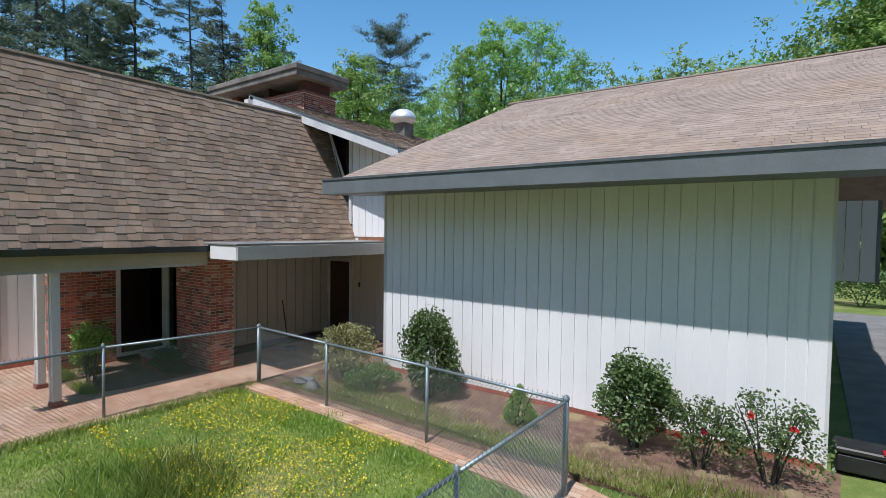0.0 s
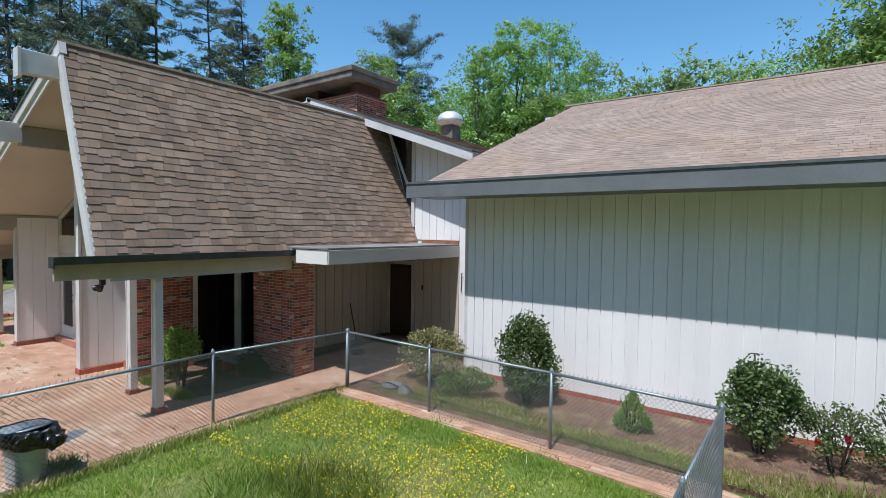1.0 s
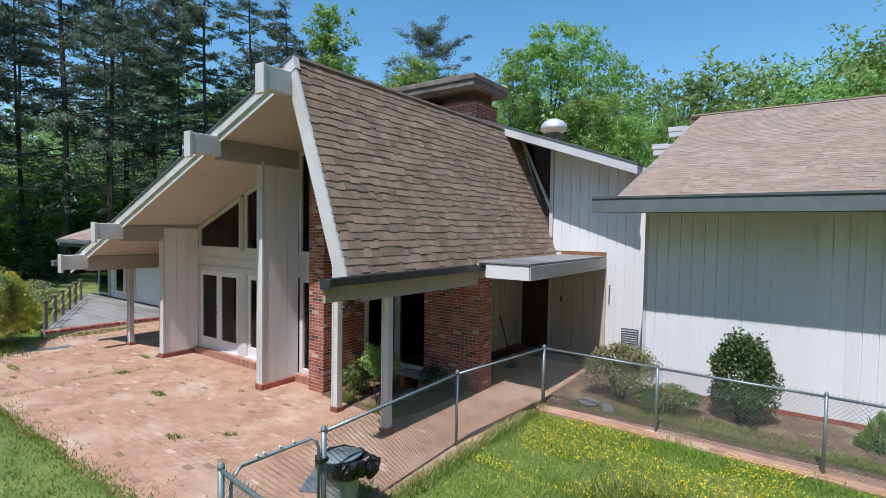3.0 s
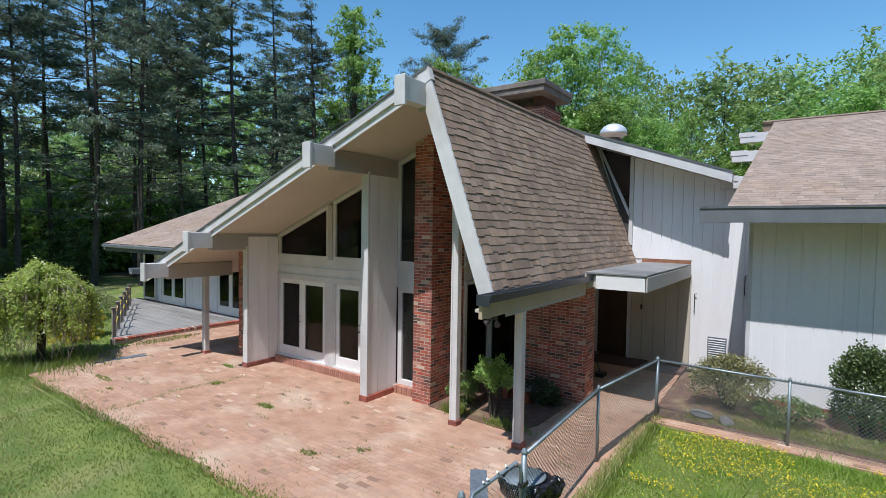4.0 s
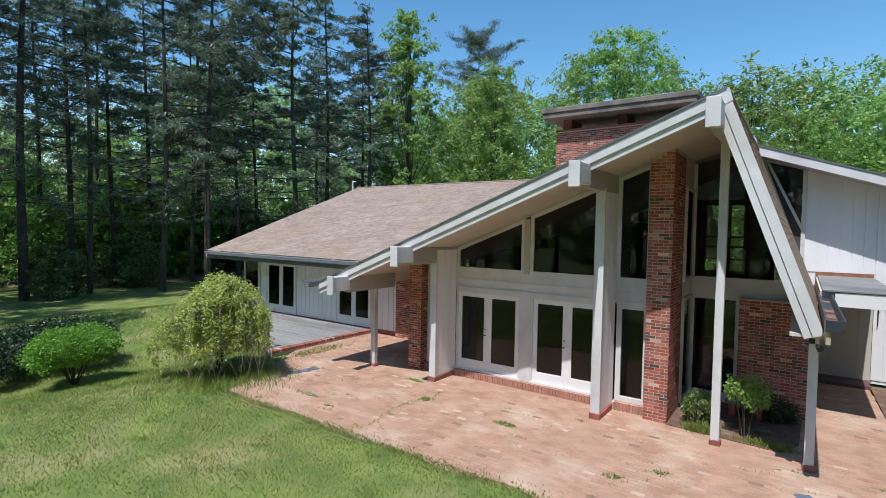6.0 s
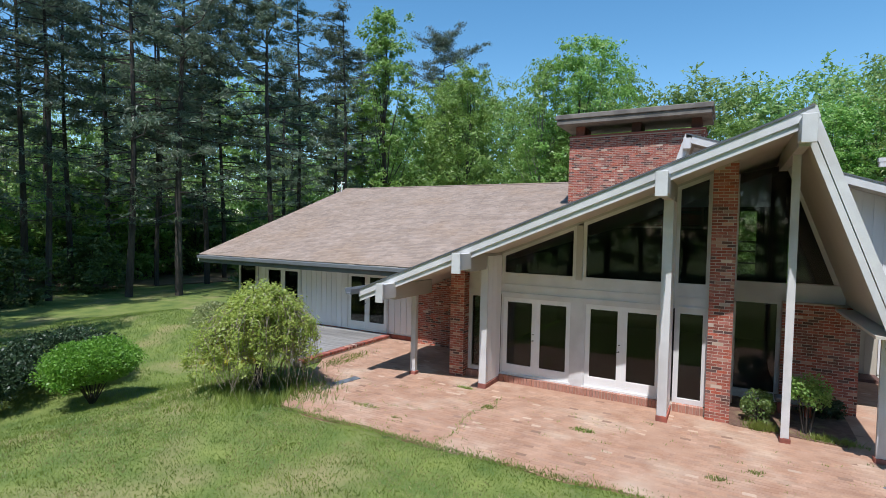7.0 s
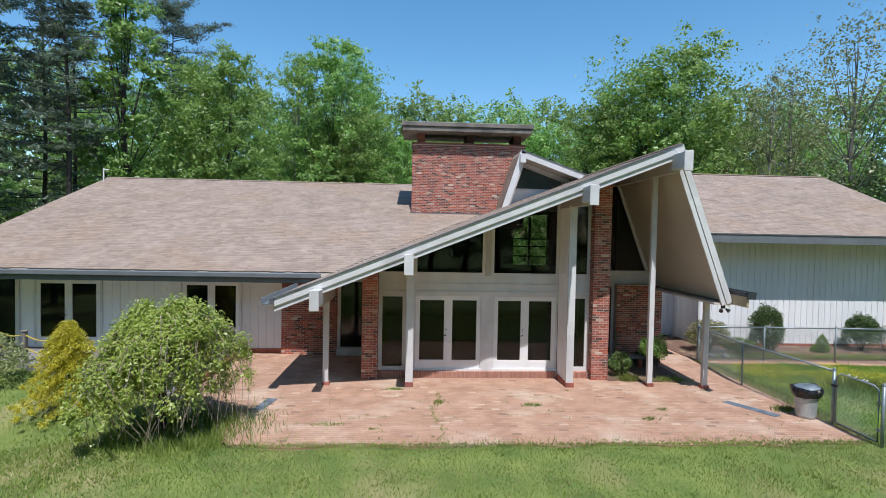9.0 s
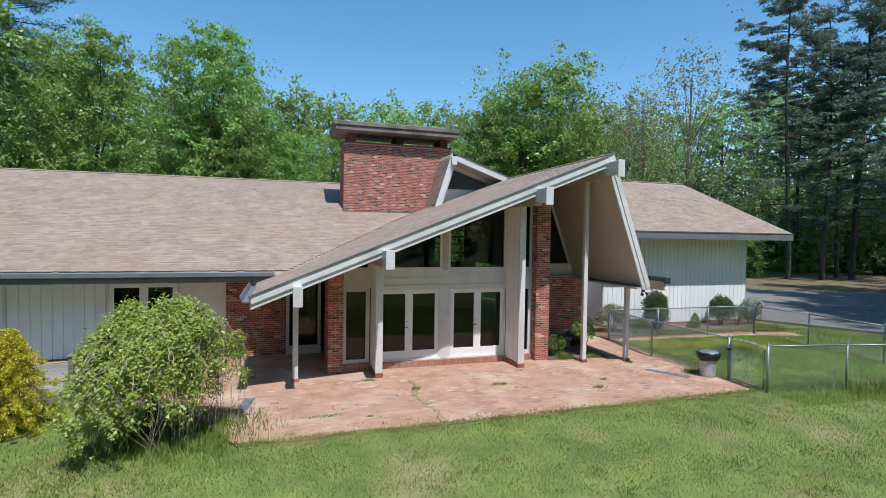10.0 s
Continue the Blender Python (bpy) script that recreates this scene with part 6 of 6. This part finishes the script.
rng = np.random.default_rng(90)
blades(150000, spot(-9.2, -2.2, -1.8, 6.1), 0.043, 0.008, rng, "grass", YARD, "uncut green grass in the fenced yard")
blades(26000, spot(-9.2, -2.2, -1.8, 6.1, 0.45, -0.02), 0.05, 0.006, rng, "dry_grass", STRAW, "straw-coloured dry grass among the green")
blades(210000, spot(-34, -6, -8.5, 0.2), 0.042, 0.009, rng, "grass", BLADES, "short mown lawn grass")
blades(90000, spot(-25, -6, -8.5, 0.2, 0.9, -0.05), 0.042, 0.008, rng, "dry_grass", STRAW, "straw-coloured dry lawn grass")
blades(40000, spot(-40, -22, -2, 6.5), 0.08, 0.010, rng, "grass", BLADES, "longer grass round the weeping tree")
blades(16000, spot(-3, 3, -3, 6.5), 0.10, 0.009, rng, "grass", BLADES, "grass beside the fence")


def ring(cx, cy, rx, ry):
    def f(n, rng):
        a, r = rng.uniform(0, 6.283, n), np.sqrt(rng.uniform(0, 1, n))
        r = r * 0.5 + np.abs(rng.normal(size=n)) * 0.38
        return np.column_stack([cx + rx * r * np.cos(a), cy + ry * r * np.sin(a)])
    return f


for cx, cy, rx, ry, h, n in ((-6.2, 3.1, 0.9, 0.6, 0.26, 1300), (-6.7, 2.5, 0.9, 0.6, 0.2, 1000), (-12.4, 3.8, 0.3, 0.16, 0.16, 500), (-11.2, 3.75, 0.5, 0.16, 0.12, 500), (-8.95, 2.0, 0.16, 1.6, 0.10, 900),
                             (-8.95, 4.8, 0.14, 1.2, 0.11, 700), (-5.0, -1.3, 2.3, 0.4, 0.3, 1500), (-6.4, 6.9, 1.6, 0.35, 0.09, 1400), (-3.6, 6.6, 1.4, 0.3, 0.07, 1200), (-23.0, 0.2, 1.6, 1.4, 0.22, 3000), (-0.6, 6.6, 1.2, 0.5, 0.18, 900),
                             (-15.6, 1.7, 0.25, 0.1, 0.06, 160), (-17.8, 1.9, 0.2, 0.12, 0.06, 110), (-18.9, 2.9, 0.22, 0.06, 0.06, 120), (-13.2, 0.8, 0.2, 0.1, 0.06, 100), (-9.6, 1.4, 0.3, 0.25, 0.09, 300), (-23.3, 3.4, 0.35, 1.2, 0.07, 700),
                             (-12.6, 1.4, 0.12, 0.1, 0.06, 60), (-20.2, 0.5, 0.4, 0.1, 0.05, 140)):
    blades(n, ring(cx, cy, rx, ry), h, 0.008, rng, "grass_tuft", BLADES, "tuft of long green grass")
for x0, x1, y0 in ((-21.7, -17.0, -0.55), (-17.0, -13.0, -0.52), (-13.0, -9.3, -0.45)):
    blades(1500, lambda n, g, a=x0, b=x1, c=y0: np.column_stack([g.uniform(a, b, n), c - 0.04 + g.normal(size=n) * 0.13 * (1 + 0.6 * np.sin(g.uniform(0, 60, n)))]), 0.045, 0.008, rng, "grass_edge", BLADES, "grass creeping over the terrace edge")
blades(2400, lambda n, g: np.column_stack([g.uniform(-9.25, -9.0, n), g.uniform(-0.5, 6.0, n)]), 0.09, 0.008, rng, "grass_edge", STRAW, "dry grass along the fence foot")
blades(2600, lambda n, g: np.column_stack([g.uniform(-8.8, -0.8, n), 6.45 + g.normal(size=n) * 0.2]), 0.06, 0.006, rng, "dry_grass", STRAW, "dry straw grass beside the path")
wd = np.column_stack([rng.uniform(-22.3, -9.6, 150), rng.uniform(-0.4, 3.0, 150)])
blades(1000, lambda n, g: wd[(g.uniform(0, 1, n) ** 1.7 * 150).astype(int)] + g.normal(size=(n, 2)) * (0.07, 0.022), 0.045, 0.006, rng, "weeds", BLADES, "small weeds in the terrace joints")
# clumps of coarser weeds over the lawn
cl = spot(-33, -6, -8, -0.8)(420, rng)
blades(11000, lambda n, g: cl[g.integers(0, len(cl), n)] + g.normal(size=(n, 2)) * 0.10, 0.075, 0.009, rng, "weed_clumps", BLADES, "darker clumps of weeds over the lawn")
cl2 = spot(-9, -2.5, -1.5, 5.8)(90, rng)
blades(9000, lambda n, g: cl2[g.integers(0, len(cl2), n)] + g.normal(size=(n, 2)) * 0.13, 0.10, 0.008, rng, "weed_clumps", YARD, "taller clumps of weeds in the yard")
# rough grass and weeds between the path and the mulch
blades(9000, lambda n, g: np.column_stack([g.uniform(-8.6, -0.6, n), 6.3 + np.abs(g.normal(size=n)) * 0.34]), 0.045, 0.007, rng, "grass", YARD, "rough green grass along the planting bed")
blades(7000, lambda n, g: np.column_stack([g.uniform(-8.6, -0.6, n), 6.3 + np.abs(g.normal(size=n)) * 0.5]), 0.05, 0.006, rng, "dry_grass", STRAW, "dry grass creeping into the planting bed")
# a line of weeds and dark soil across the terrace
blades(260, lambda n, g: np.column_stack([-17.9 + g.normal(size=n) * 0.05 + 0.1 * np.sin(np.linspace(0, 9, n)), np.linspace(-0.4, 2.6, n) + g.normal(size=n) * 0.1]), 0.05, 0.006, rng, "weeds", BLADES, "weeds growing along a terrace joint")
# yellow flowers in the yard
xy = np.concatenate([spot(-8.8, -4.2, 2.9, 6.0, 0.7, -0.15)(7500, rng), spot(-9.0, -3.4, 1.0, 6.0, 0.9, 0.1)(1300, rng)])
P = np.column_stack([xy, np.array([ground_z(a, b) for a, b in xy]) + rng.uniform(0.06, 0.10, len(xy))])
tagged(piece("buttercups", leaves(P, 0.023, rng, normal_up=2.0, ratio=0.9), PETAL_YELLOW), "small yellow flowers scattered through the yard grass", "flowers", kind="stuff")

# ---- bricks of the terrace, laid last ----
outline = [*((x, y + 0.05) for x, y in EDGE), (-9.15, 5.2), (-9.25, 6.4), (-9.35, 9.2), (-10.7, 9.2), (-10.7, 4.2), (-11.0, 3.55), (-13.0, 3.75), (-19.6, 3.75), (-19.9, 6.5), (-23.9, 6.7), (-23.9, 3.4), (-22.6, 0.9)]


def paving(parent, poly, z, loose_box, seed):
    rg = random.Random(seed)
    xs_, ys_ = [p[0] for p in poly], [p[1] for p in poly]
    cells = []
    y, r = min(ys_), 0
    while y < max(ys_):
        x = min(xs_) - (0.1 if r % 2 else 0)
        while x < max(xs_):
            cells.append((x, y))
            x += 0.205
        y += 0.104
        r += 1
    cx, cy = np.array([c[0] + 0.1 for c in cells]), np.array([c[1] + 0.05 for c in cells])
    ok = in_poly(cx, cy, poly)
    verts, faces, made = [], [], 0
    me = None
    for (x, y), good in zip(cells, ok):
        if not good or rg.random() < 0.012:
            continue
        dz = rg.uniform(-0.0015, 0.0015) + 0.0045 * noise.noise(Vector((x * 0.8, y * 0.8, 1)))
        tx, ty = rg.uniform(-0.0008, 0.0008), rg.uniform(-0.0008, 0.0008)
        q = [(0.001, 0.001, -0.01), (0.203, 0.001, -0.01), (0.203, 0.102, -0.01), (0.001, 0.102, -0.01)]
        u = [(0.004, 0.004, z + 0.0015 + tx + ty), (0.200, 0.004, z + 0.0015 - tx + ty), (0.200, 0.099, z + 0.0015 - tx - ty), (0.004, 0.099, z + 0.0015 + tx - ty)]
        fs = [(4, 5, 6, 7), (0, 1, 5, 4), (1, 2, 6, 5), (2, 3, 7, 6), (3, 0, 4, 7)]
        if made < 300 and loose_box and loose_box[0] < x < loose_box[1] and loose_box[2] < y < loose_box[3]:
            if me is None:
                me = mesh_of("brick", [Vector(p) for p in q + [(a, b, z + 0.004) for a, b, c in u]], fs, PAVER_PIECE)
            ob = piece("brick", me, PAVER_PIECE, parent)
            ob.location = (x, y, dz)
            made += 1
            continue
        k = len(verts)
        verts += [(x + a, y + b, c) for a, b, c in q] + [(x + a, y + b, c + dz) for a, b, c in u]
        faces += [tuple(k + i for i in f) for f in fs]
    ob = piece("brickwork", mesh_of("brickwork", verts, faces, PAVER), PAVER, parent)
    ob["kind"] = "stuff"


paving(terrace, outline, 0.0, (-13.6, -10.2, 0.4, 2.3), 61)
paving(path, [(-9.1, 6.0), (-6.9, 6.15), (-4.6, 6.1), (-2.6, 6.15), (-0.6, 5.55), (-0.7, 4.9), (-2.9, 5.55), (-4.6, 5.7), (-8.9, 5.8)], 0.012, None, 62)
